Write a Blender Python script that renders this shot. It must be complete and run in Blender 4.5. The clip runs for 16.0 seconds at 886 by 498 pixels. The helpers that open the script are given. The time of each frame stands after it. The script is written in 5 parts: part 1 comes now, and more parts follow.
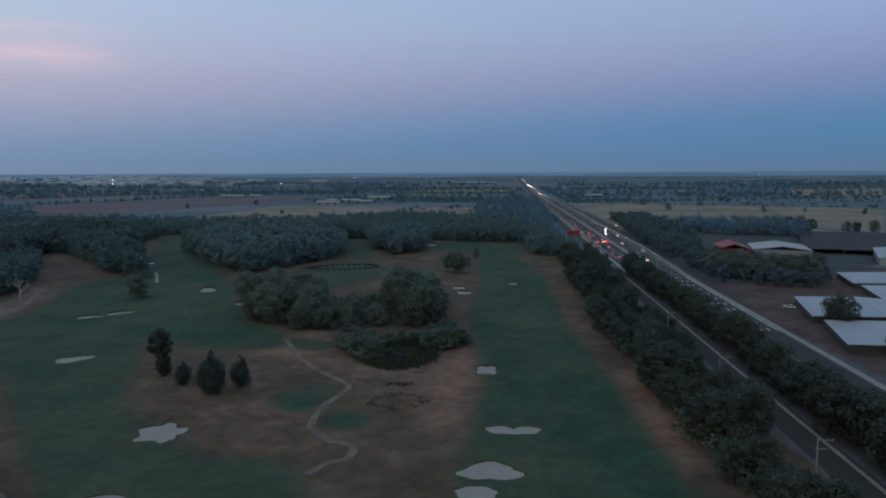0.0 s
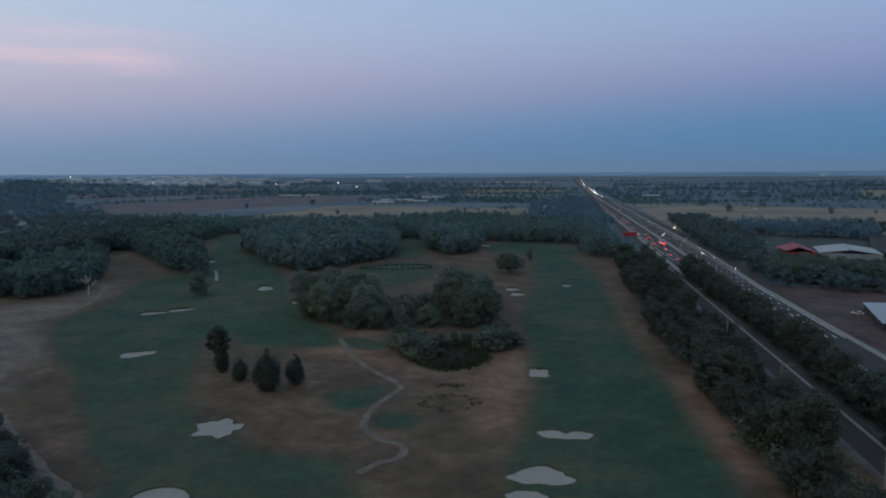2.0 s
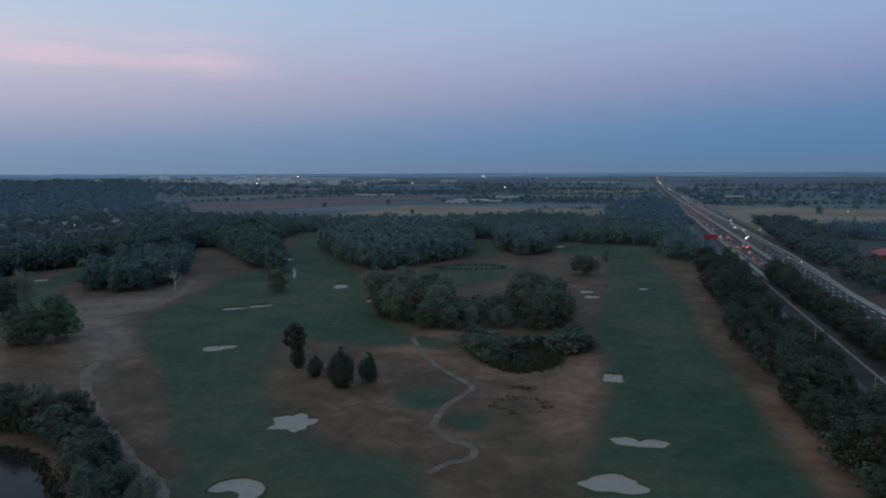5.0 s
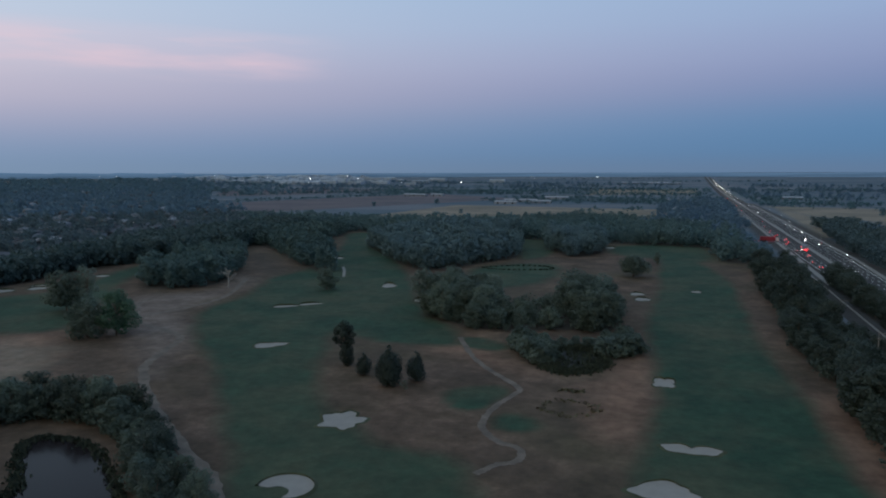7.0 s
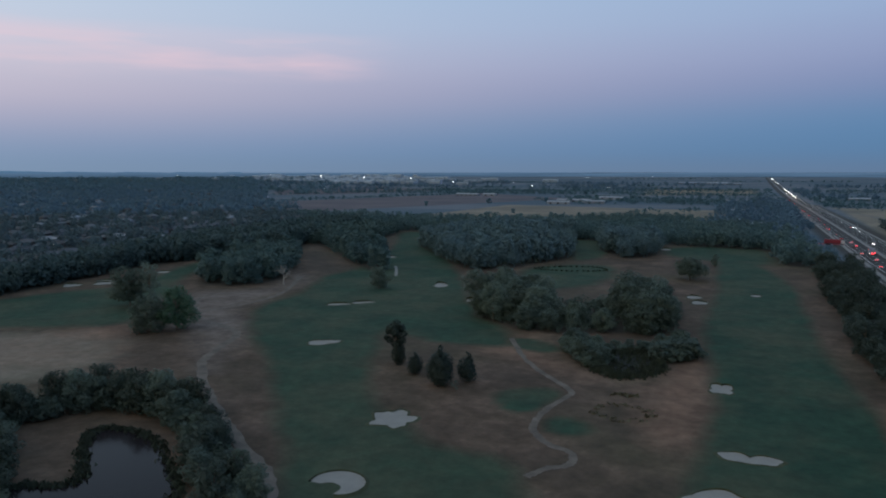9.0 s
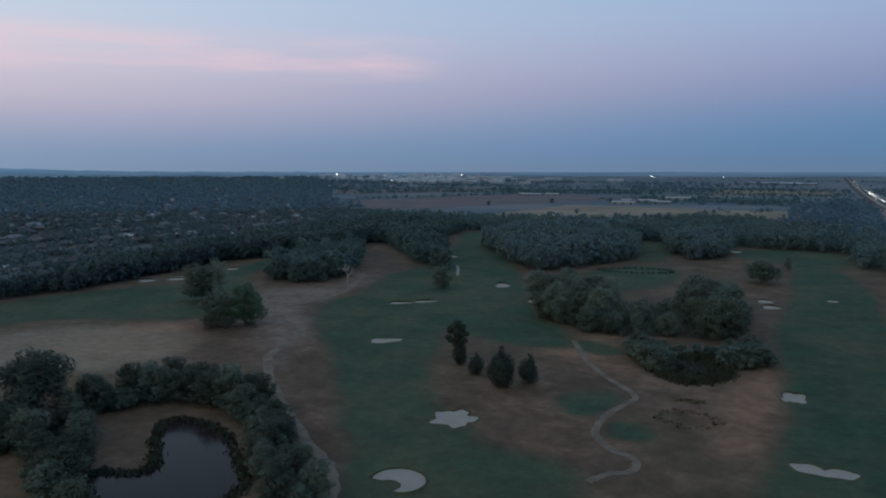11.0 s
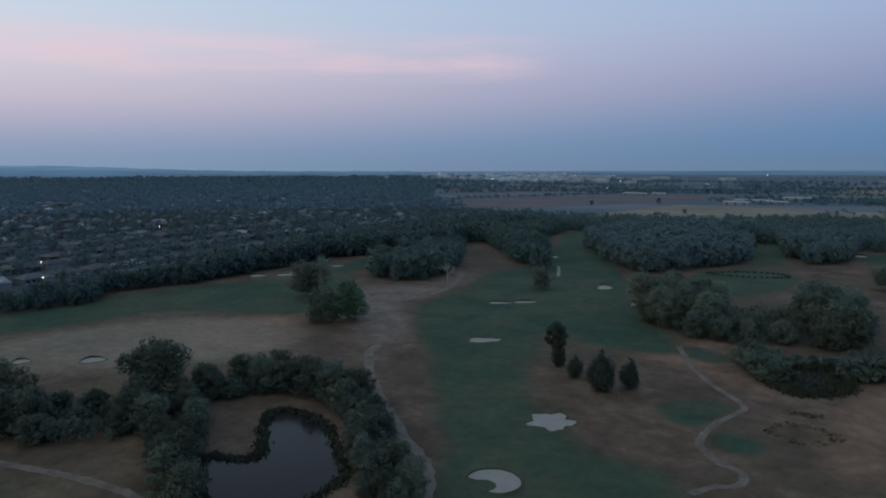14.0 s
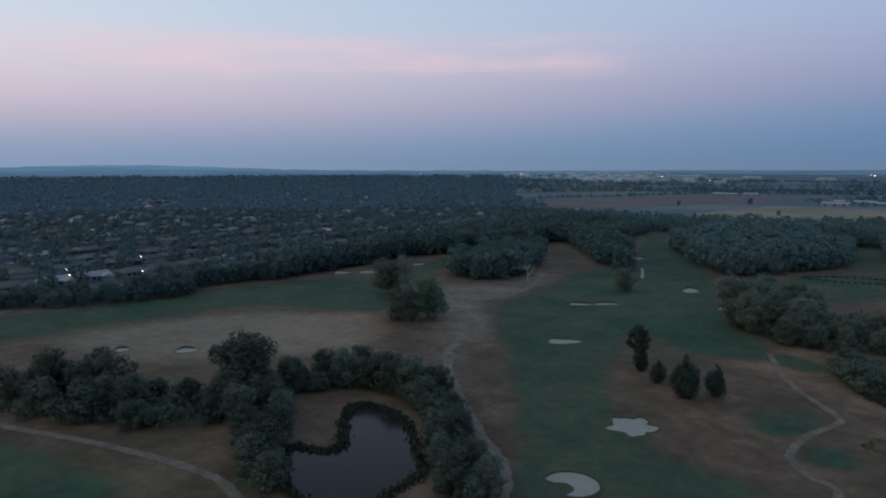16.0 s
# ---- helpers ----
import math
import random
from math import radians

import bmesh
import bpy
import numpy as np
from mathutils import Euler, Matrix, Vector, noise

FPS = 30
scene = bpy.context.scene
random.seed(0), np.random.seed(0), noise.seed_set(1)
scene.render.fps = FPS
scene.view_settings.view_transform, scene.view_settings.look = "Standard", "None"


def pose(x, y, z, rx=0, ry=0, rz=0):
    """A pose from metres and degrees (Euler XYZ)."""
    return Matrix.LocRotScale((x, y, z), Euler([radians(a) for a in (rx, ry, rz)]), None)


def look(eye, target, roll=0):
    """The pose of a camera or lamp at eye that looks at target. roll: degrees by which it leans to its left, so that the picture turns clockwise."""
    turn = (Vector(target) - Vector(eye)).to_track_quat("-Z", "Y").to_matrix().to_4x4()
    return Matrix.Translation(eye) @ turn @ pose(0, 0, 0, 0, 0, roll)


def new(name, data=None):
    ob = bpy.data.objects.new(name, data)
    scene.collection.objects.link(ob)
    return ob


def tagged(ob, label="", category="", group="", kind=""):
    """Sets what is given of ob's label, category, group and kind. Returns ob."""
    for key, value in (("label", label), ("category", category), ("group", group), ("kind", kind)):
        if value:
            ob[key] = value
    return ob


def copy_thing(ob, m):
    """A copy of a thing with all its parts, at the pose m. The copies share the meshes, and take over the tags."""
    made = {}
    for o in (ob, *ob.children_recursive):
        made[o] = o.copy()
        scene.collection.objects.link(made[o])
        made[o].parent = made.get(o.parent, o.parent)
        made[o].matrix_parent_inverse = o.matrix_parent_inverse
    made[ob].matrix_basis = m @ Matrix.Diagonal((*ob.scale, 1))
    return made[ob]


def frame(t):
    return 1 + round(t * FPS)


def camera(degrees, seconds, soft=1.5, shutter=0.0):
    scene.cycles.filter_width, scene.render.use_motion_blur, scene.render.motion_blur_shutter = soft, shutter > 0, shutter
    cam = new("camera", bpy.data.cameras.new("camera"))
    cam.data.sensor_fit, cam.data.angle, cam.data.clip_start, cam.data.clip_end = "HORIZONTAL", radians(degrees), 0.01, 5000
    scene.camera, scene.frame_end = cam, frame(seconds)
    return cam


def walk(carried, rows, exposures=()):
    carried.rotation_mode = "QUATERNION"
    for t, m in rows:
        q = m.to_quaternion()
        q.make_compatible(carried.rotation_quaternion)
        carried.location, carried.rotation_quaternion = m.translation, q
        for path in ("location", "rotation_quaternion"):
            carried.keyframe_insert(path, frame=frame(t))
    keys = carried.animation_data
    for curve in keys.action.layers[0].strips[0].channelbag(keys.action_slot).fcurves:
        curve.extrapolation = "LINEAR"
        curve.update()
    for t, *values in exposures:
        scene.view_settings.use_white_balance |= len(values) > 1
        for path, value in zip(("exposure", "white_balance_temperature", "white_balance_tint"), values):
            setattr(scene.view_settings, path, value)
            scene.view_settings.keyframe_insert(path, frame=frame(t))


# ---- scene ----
# A hovering drone turns slowly to its left over a golf course at dusk. Metres; +y is where it first looks.
cam = camera(63.7, 16.0, soft=2.0)
# seconds, x, y, z, yaw, pitch, roll
ROWS = [
    (0.0, -0.00, 0.00, 55.00, -0.00, -6.25, -0.24),
    (0.5, 0.10, 0.09, 55.07, 1.09, -6.23, -0.25),
    (1.0, 0.17, 0.15, 55.15, 2.18, -6.23, -0.26),
    (1.5, 0.23, 0.23, 55.23, 3.28, -6.22, -0.26),
    (2.0, 0.33, 0.34, 55.30, 4.35, -6.22, -0.27),
    (2.5, 0.44, 0.46, 55.38, 5.41, -6.22, -0.28),
    (3.0, 0.50, 0.64, 55.43, 6.38, -6.22, -0.29),
    (3.5, 0.49, 0.71, 55.43, 7.36, -6.23, -0.29),
    (4.0, 0.50, 0.71, 55.42, 8.33, -6.22, -0.28),
    (6.5, 0.38, 0.69, 55.77, 13.23, -6.23, -0.15),
    (7.0, 0.31, 0.70, 55.82, 14.18, -6.24, -0.14),
    (7.5, 0.23, 0.73, 55.88, 15.15, -6.25, -0.11),
    (8.0, 0.15, 0.75, 55.93, 16.11, -6.26, -0.08),
    (10.5, 0.02, 0.79, 56.19, 22.10, -6.30, -0.01),
    (11.0, -0.02, 0.78, 56.21, 23.33, -6.31, -0.02),
    (11.5, -0.00, 0.80, 56.23, 24.59, -6.32, -0.02),
    (12.0, -0.02, 0.89, 56.27, 25.88, -6.31, -0.03),
    (12.5, 0.01, 0.98, 56.27, 27.13, -6.32, -0.07),
    (13.0, 0.05, 1.23, 56.26, 28.43, -6.32, -0.09),
    (13.5, 0.18, 1.27, 56.29, 29.80, -6.34, -0.12),
    (14.0, 0.39, 1.02, 56.45, 31.49, -6.37, -0.15),
    (14.5, 0.59, 0.69, 56.63, 33.15, -6.38, -0.17),
    (15.0, 0.71, 0.52, 56.71, 34.77, -6.40, -0.17),
    (15.5, 0.69, 0.64, 56.66, 36.40, -6.40, -0.15),
    (16.0, 0.70, 0.80, 56.55, 37.99, -6.41, -0.14),
]

walk(cam, [(t, pose(x, y, z, 90 + pitch, 0, yaw) @ pose(0, 0, 0, 0, 0, roll)) for t, x, y, z, yaw, pitch, roll in ROWS],
     exposures=[(0.0, 0.0), (16.0, 0.0)])

# ---------------------------------------------------------------- sky and light
world = bpy.data.worlds.new("dusk_sky")
scene.world = world
world.use_nodes = True
wn, wl = world.node_tree.nodes, world.node_tree.links
wn.clear()


def lin(r, g, b):
    """Linear colour of an 8-bit display colour."""
    return tuple((v / 255 / 12.92 if v <= 10 else ((v / 255 + 0.055) / 1.055) ** 2.4) for v in (r, g, b)) + (1.0,)


def wmath(op, a, b=None):
    n = wn.new("ShaderNodeMath")
    n.operation = op
    for i, v in enumerate((a, b)):
        if v is None:
            continue
        if isinstance(v, (int, float)):
            n.inputs[i].default_value = v
        else:
            wl.new(v, n.inputs[i])
    return n.outputs[0]


def wramp(fac, stops):
    n = wn.new("ShaderNodeValToRGB")
    n.color_ramp.interpolation = "B_SPLINE"
    els = n.color_ramp.elements
    while len(els) < len(stops):
        els.new(0.5)
    for e, (p, c) in zip(els, stops):
        e.position, e.color = p, c
    wl.new(fac, n.inputs[0])
    return n.outputs[0]


def wmix(fac, a, b):
    n = wn.new("ShaderNodeMix")
    n.data_type = "RGBA"
    for s, v in ((n.inputs[0], fac), (n.inputs[6], a), (n.inputs[7], b)):
        if isinstance(v, (int, float, tuple)):
            s.default_value = v
        else:
            wl.new(v, s)
    return n.outputs[2]


coord = wn.new("ShaderNodeTexCoord").outputs["Generated"]
sep = wn.new("ShaderNodeSeparateXYZ")
wl.new(coord, sep.inputs[0])
sx, sy, sz = sep.outputs
# height above the horizon: 0 at the horizon, 1 at about 30 degrees
height = wmath("MAXIMUM", wmath("MULTIPLY", sz, 2.0), 0.0)
flat_len = wmath("SQRT", wmath("ADD", wmath("ADD", wmath("MULTIPLY", sx, sx), wmath("MULTIPLY", sy, sy)), 1e-5))
# cosine of the bearing against the bright side of the sky
bright_x, bright_y = -math.sin(radians(100)), math.cos(radians(100))
bearing = wmath("DIVIDE", wmath("ADD", wmath("MULTIPLY", sx, bright_x), wmath("MULTIPLY", sy, bright_y)), flat_len)
side = wn.new("ShaderNodeMapRange")
wl.new(bearing, side.inputs[0])
side.inputs[1].default_value, side.inputs[2].default_value = -0.9, 0.95
side_fac = wmath("POWER", side.outputs[0], 1.9)
# away from the sunset: the blue shadow of the earth under a mauve belt
shadow_side = wramp(height, [(0.0, lin(94, 118, 148)), (0.05, lin(84, 124, 164)), (0.13, lin(82, 130, 172)), (0.20, lin(112, 134, 176)), (0.28, lin(134, 149, 189)),
                             (0.38, lin(144, 166, 203)), (0.55, lin(150, 180, 215)), (1.0, lin(116, 142, 168))])
glow_side = wramp(height, [(0.0, lin(134, 156, 182)), (0.05, lin(142, 160, 188)), (0.11, lin(176, 175, 198)), (0.18, lin(210, 196, 209)), (0.28, lin(222, 215, 224)),
                           (0.38, lin(212, 222, 234)), (0.55, lin(192, 214, 234)), (1.0, lin(132, 156, 178))])
sky = wmix(side_fac, shadow_side, glow_side)
# a thin pink sheet of high cloud, long and low, with a second faint one above the mauve belt
mapping = wn.new("ShaderNodeMapping")
mapping.inputs["Scale"].default_value = (2.0, 2.0, 16.0)
mapping.inputs["Rotation"].default_value = (0.0, radians(4), 0.0)
wl.new(coord, mapping.inputs[0])
streak = wn.new("ShaderNodeTexNoise")
streak.inputs["Scale"].default_value, streak.inputs["Detail"].default_value = 2.2, 4.0
wl.new(mapping.outputs[0], streak.inputs["Vector"])
left_angle = wmath("ARCTAN2", wmath("MULTIPLY", sx, -1.0), sy)


def wstep(v, a, b):
    n = wn.new("ShaderNodeMapRange")
    n.interpolation_type = "SMOOTHSTEP"
    wl.new(v, n.inputs[0])
    n.inputs[1].default_value, n.inputs[2].default_value = a, b
    return n.outputs[0]


warped = wmath("ADD", sz, wmath("MULTIPLY", wmath("SUBTRACT", streak.outputs[0], 0.5), 0.045))
body = wmath("MULTIPLY", wstep(warped, 0.110, 0.150), wstep(warped, 0.186, 0.163))
reach = wmath("MULTIPLY", wstep(left_angle, 0.36, 0.52), wstep(left_angle, 1.35, 0.95))
wisp = wn.new("ShaderNodeMapRange")
wl.new(streak.outputs[0], wisp.inputs[0])
wisp.inputs[1].default_value, wisp.inputs[2].default_value, wisp.inputs[3].default_value, wisp.inputs[4].default_value = 0.38, 0.60, 0.12, 0.55
sky = wmix(wmath("MULTIPLY", wmath("MULTIPLY", body, reach), wisp.outputs[0]), sky, lin(234, 202, 212))
# the sunset itself, behind the camera
west = wmath("ADD", wmath("MULTIPLY", sx, -math.sin(radians(160))), wmath("ADD", wmath("MULTIPLY", sy, math.cos(radians(160))), wmath("MULTIPLY", sz, 0.12)))
ember = wn.new("ShaderNodeMapRange")
ember.interpolation_type = "SMOOTHERSTEP"
wl.new(west, ember.inputs[0])
ember.inputs[1].default_value, ember.inputs[2].default_value = 0.25, 1.05
sky = wmix(ember.outputs[0], sky, (0.62, 0.60, 0.50, 1.0))
background = wn.new("ShaderNodeBackground")
wl.new(sky, background.inputs[0])
background.inputs[1].default_value = 1.0
wout = wn.new("ShaderNodeOutputWorld")
wl.new(background.outputs[0], wout.inputs[0])

# the afterglow, low behind the camera's left shoulder: a very wide, weak sun
glow = new("afterglow", bpy.data.lights.new("afterglow", "SUN"))
glow.data.energy, glow.data.angle, glow.data.color = 0.08, radians(40), (1.0, 0.92, 0.80)
glow.matrix_world = look((0, 0, 0), (math.sin(radians(140)), -math.cos(radians(140)), -0.45))


# ---------------------------------------------------------------- materials
def nodes_of(name):
    m = bpy.data.materials.new(name)
    m.use_nodes = True
    return m, m.node_tree.nodes, m.node_tree.links, m.node_tree.nodes["Principled BSDF"]


def noise_tex(nt, lk, scale, detail=4.0, vec=None, rough=0.55):
    n = nt.new("ShaderNodeTexNoise")
    n.inputs["Scale"].default_value, n.inputs["Detail"].default_value, n.inputs["Roughness"].default_value = scale, detail, rough
    if vec is None:
        g = nt.new("ShaderNodeNewGeometry")
        vec = g.outputs["Position"]
    lk.new(vec, n.inputs["Vector"])
    return n.outputs[0]


def remap(nt, lk, v, a, b, c=0.0, d=1.0):
    n = nt.new("ShaderNodeMapRange")
    lk.new(v, n.inputs[0])
    for i, x in enumerate((a, b, c, d)):
        n.inputs[i + 1].default_value = x
    return n.outputs[0]


def mixc(nt, lk, fac, a, b, blend="MIX"):
    n = nt.new("ShaderNodeMix")
    n.data_type, n.blend_type = "RGBA", blend
    for s, v in ((n.inputs[0], fac), (n.inputs[6], a), (n.inputs[7], b)):
        if isinstance(v, (int, float)):
            s.default_value = v
        elif isinstance(v, tuple):
            s.default_value = v if len(v) == 4 else (*v, 1.0)
        else:
            lk.new(v, s)
    return n.outputs[2]


def bump(nt, lk, bsdf, h, strength, dist):
    n = nt.new("ShaderNodeBump")
    n.inputs["Strength"].default_value, n.inputs["Distance"].default_value = strength, dist
    lk.new(h, n.inputs["Height"])
    lk.new(n.outputs[0], bsdf.inputs["Normal"])


def mat(name, base, rough=0.8, vary=0.25, scale=1.0, fine=8.0, metal=0.0, relief=0.0, each=0.0):
    """A surface with wear at two scales; each: how far objects that share it differ."""
    m, nt, lk, b = nodes_of(name)
    big = noise_tex(nt, lk, scale * 0.12)
    small = noise_tex(nt, lk, scale * fine * 0.12)
    low, high = tuple(c * (1 - vary) for c in base), tuple(min(1, c * (1 + vary)) for c in base)
    col = mixc(nt, lk, remap(nt, lk, big, 0.3, 0.7), low, high)
    col = mixc(nt, lk, remap(nt, lk, small, 0.25, 0.75, 0.0, 0.5), col, tuple(c * (1 - vary * 1.2) for c in base))
    if each:
        o = nt.new("ShaderNodeObjectInfo")
        k = remap(nt, lk, o.outputs["Random"], 0, 1, 1 - each, 1 + each)
        hsv = nt.new("ShaderNodeHueSaturation")
        lk.new(k, hsv.inputs["Value"])
        lk.new(remap(nt, lk, o.outputs["Random"], 0, 1, 1.15, 0.8), hsv.inputs["Saturation"])
        lk.new(col, hsv.inputs["Color"])
        col = hsv.outputs[0]
    lk.new(col, b.inputs["Base Color"])
    b.inputs["Roughness"].default_value, b.inputs["Metallic"].default_value = rough, metal
    if relief:
        bump(nt, lk, b, small, 0.6, relief)
    return m


def leaf_mat(name, base, each=0.25):
    """Foliage: every clump of leaves and every tree has a tone of its own."""
    m, nt, lk, b = nodes_of(name)
    g = nt.new("ShaderNodeNewGeometry")
    tone = mixc(nt, lk, g.outputs["Random Per Island"], tuple(c * 0.92 for c in base), tuple(c * 1.09 for c in base))
    o = nt.new("ShaderNodeObjectInfo")
    hsv = nt.new("ShaderNodeHueSaturation")
    lk.new(remap(nt, lk, o.outputs["Random"], 0, 1, 1 - each, 1 + each), hsv.inputs["Value"])
    lk.new(remap(nt, lk, o.outputs["Random"], 0, 1, 0.47, 0.52), hsv.inputs["Hue"])
    lk.new(tone, hsv.inputs["Color"])
    col = mixc(nt, lk, remap(nt, lk, noise_tex(nt, lk, 0.025, 3.0), 0.4, 0.65, 0.0, 0.45), hsv.outputs[0], (base[0] * 1.3, base[1] * 1.1, base[2] * 0.85))
    lk.new(col, b.inputs["Base Color"])
    b.inputs["Roughness"].default_value = 0.6
    b.inputs["Specular IOR Level"].default_value = 0.5
    # thin leaves let light through
    thin = nt.new("ShaderNodeBsdfTranslucent")
    lk.new(col, thin.inputs["Color"])
    blend = nt.new("ShaderNodeMixShader")
    blend.inputs[0].default_value = 0.45
    lk.new(b.outputs[0], blend.inputs[1])
    lk.new(thin.outputs[0], blend.inputs[2])
    lk.new(blend.outputs[0], nt["Material Output"].inputs["Surface"])
    return m


def glow_mat(name, colour, strength):
    m, nt, lk, b = nodes_of(name)
    b.inputs["Base Color"].default_value = (*colour, 1)
    b.inputs["Emission Color"].default_value = (*colour, 1)
    b.inputs["Emission Strength"].default_value = strength
    return m


LEAF_GUM = leaf_mat("gum_leaves", (0.130, 0.180, 0.152))
LEAF_DARK = leaf_mat("dark_leaves", (0.088, 0.126, 0.106))
LEAF_BELT = leaf_mat("belt_leaves", (0.054, 0.078, 0.064))
LEAF_CONIFER = leaf_mat("conifer_leaves", (0.034, 0.054, 0.046))
LEAF_OAK = leaf_mat("broad_leaves", (0.056, 0.120, 0.072))
# the blue in these three is distance haze put into the leaf colour
LEAF_FAR = leaf_mat("hazed_woodland_leaves", (0.108, 0.180, 0.192))
LEAF_HAZE = leaf_mat("hazed_far_leaves", (0.104, 0.186, 0.240))
LEAF_SUBURB = leaf_mat("hazed_garden_leaves", (0.078, 0.128, 0.142))
BARK = mat("bark", (0.16, 0.13, 0.10), 0.9, 0.35, 6.0, relief=0.03)
BARK_PALE = mat("bare_pale_wood", (0.36, 0.34, 0.31), 0.85, 0.25, 6.0, relief=0.02)
SAND = mat("bunker_sand", (0.31, 0.295, 0.275), 0.95, 0.10, 3.0, relief=0.03)
LIP = mat("bunker_lip_turf", (0.060, 0.070, 0.035), 0.95, 0.35, 3.0, relief=0.05)
TRACK = mat("worn_gravel", (0.172, 0.140, 0.116), 0.95, 0.4, 2.0, relief=0.02)
ASPHALT = mat("asphalt", (0.044, 0.043, 0.043), 0.95, 0.25, 1.0, relief=0.01)
CONCRETE = mat("pale_concrete", (0.27, 0.26, 0.245), 0.85, 0.18, 2.0, relief=0.01)
PAINT = mat("road_paint", (0.75, 0.75, 0.73), 0.7, 0.2, 3.0)
BARE_EARTH = mat("bare_earth", (0.17, 0.11, 0.085), 0.95, 0.3, 0.6, relief=0.05)
ROOF_WHITE = mat("pale_steel_roof", (0.36, 0.40, 0.46), 0.6, 0.10, 1.0, fine=20)
ROOF_GREY = mat("weathered_steel_roof", (0.36, 0.36, 0.37), 0.5, 0.15, 1.0)
ROOF_RED = mat("red_steel_roof", (0.36, 0.030, 0.035), 0.55, 0.2, 1.0)
WALL_RED = mat("red_painted_boards", (0.20, 0.025, 0.03), 0.7, 0.2, 1.0)
WALL_DARK = mat("dark_cladding", (0.045, 0.045, 0.05), 0.7, 0.2, 1.0)
WALL_PALE = mat("pale_rendered_wall", (0.22, 0.25, 0.30), 0.85, 0.15, 1.0, each=0.25)
WALL_BRICK = mat("brown_brick_wall", (0.066, 0.068, 0.076), 0.9, 0.25, 2.0, each=0.3)
TILE_DARK = mat("dark_roof_tiles", (0.056, 0.064, 0.084), 0.6, 0.25, 3.0, each=0.45)
TILE_BROWN = mat("brown_roof_tiles", (0.066, 0.064, 0.072), 0.7, 0.25, 3.0, each=0.35)
TILE_PALE = mat("pale_steel_sheeting", (0.24, 0.25, 0.28), 0.45, 0.15, 2.0, each=0.35)
GLASS_DARK = mat("dark_window_glass", (0.02, 0.022, 0.026), 0.12, 0.1, 1.0)
POLE_WOOD = mat("weathered_pole_timber", (0.24, 0.22, 0.20), 0.85, 0.2, 4.0)
STEEL = mat("galvanised_steel", (0.40, 0.41, 0.42), 0.45, 0.1, 2.0, metal=0.6)
LAMP_ON = glow_mat("lit_street_lamp", (1.0, 0.96, 0.88), 14.0)
HEAD_ON = glow_mat("lit_headlight", (1.0, 0.97, 0.92), 60.0)
TAIL_ON = glow_mat("lit_tail_light", (1.0, 0.04, 0.05), 9.0)
PORCH_ON = glow_mat("lit_porch_lamp", (1.0, 0.93, 0.80), 8.0)


# ---------------------------------------------------------------- shape helpers
def mesh_from(name, verts, faces, material):
    me = bpy.data.meshes.new(name)
    me.from_pydata([tuple(v) for v in verts], [], [tuple(f) for f in faces])
    if material:
        me.materials.append(material)
    me.update()
    return me


def part(name, bm, material, parent=None, label=""):
    """Links a bmesh, or ready mesh data, as one mesh object under a thing or a part."""
    if isinstance(bm, bmesh.types.BMesh):
        me = bpy.data.meshes.new(name)
        bm.to_mesh(me)
        bm.free()
        me.materials.append(material)
    else:
        me = bm
    ob = new(name, me)
    if parent:
        ob.parent = parent
    if label:
        ob["label"] = label
    return ob


def box(bm, x0, y0, z0, x1, y1, z1):
    m = Matrix.Translation(((x0 + x1) / 2, (y0 + y1) / 2, (z0 + z1) / 2)) @ Matrix.Diagonal((x1 - x0, y1 - y0, z1 - z0, 1))
    bmesh.ops.create_cube(bm, size=1, matrix=m)
    return bm


def boxes(*list_):
    bm = bmesh.new()
    for b in list_:
        box(bm, *b)
    return bm


def rod(bm, a, b, r0, r1, sides=7):
    a, b = Vector(a), Vector(b)
    d = b - a
    m = Matrix.Translation((a + b) / 2) @ d.to_track_quat("Z", "Y").to_matrix().to_4x4()
    bmesh.ops.create_cone(bm, cap_ends=True, segments=sides, radius1=r0, radius2=r1, depth=d.length, matrix=m)


def terrain(x, y):
    """The plain, which climbs gently far away."""
    d = np.hypot(x, y)
    s = np.clip((d - 1600) / 3300, 0, 1)
    return 42.0 * s * s * (3 - 2 * s)


def spline(points, n=8, closed=False):
    """A smooth curve through a few plan points."""
    p = [np.array(q, float) for q in points]
    k = len(p)
    out = []
    for i in range(k if closed else k - 1):
        a, b, c, d = (p[(i + j) % k] if closed else p[min(max(i + j, 0), k - 1)] for j in (-1, 0, 1, 2))
        for t in np.arange(n) / n:
            out.append(0.5 * (2 * b + (c - a) * t + (2 * a - 5 * b + 4 * c - d) * t * t + (3 * b - a - 3 * c + d) * t ** 3))
    if not closed:
        out.append(p[-1])
    return np.array(out)


def inside(px, py, poly):
    r = np.zeros(px.shape, bool)
    n = len(poly)
    for i in range(n):
        (x0, y0), (x1, y1) = poly[i], poly[(i + 1) % n]
        if y0 != y1:
            r ^= ((y0 > py) != (y1 > py)) & (px < (x1 - x0) * (py - y0) / (y1 - y0) + x0)
    return r


def edge_distance(px, py, poly, closed=True):
    best = np.full(px.shape, 1e9)
    n = len(poly)
    for i in range(n if closed else n - 1):
        (x0, y0), (x1, y1) = poly[i], poly[(i + 1) % n]
        dx, dy = x1 - x0, y1 - y0
        t = np.clip(((px - x0) * dx + (py - y0) * dy) / max(dx * dx + dy * dy, 1e-9), 0, 1)
        best = np.minimum(best, np.hypot(px - x0 - t * dx, py - y0 - t * dy))
    return best


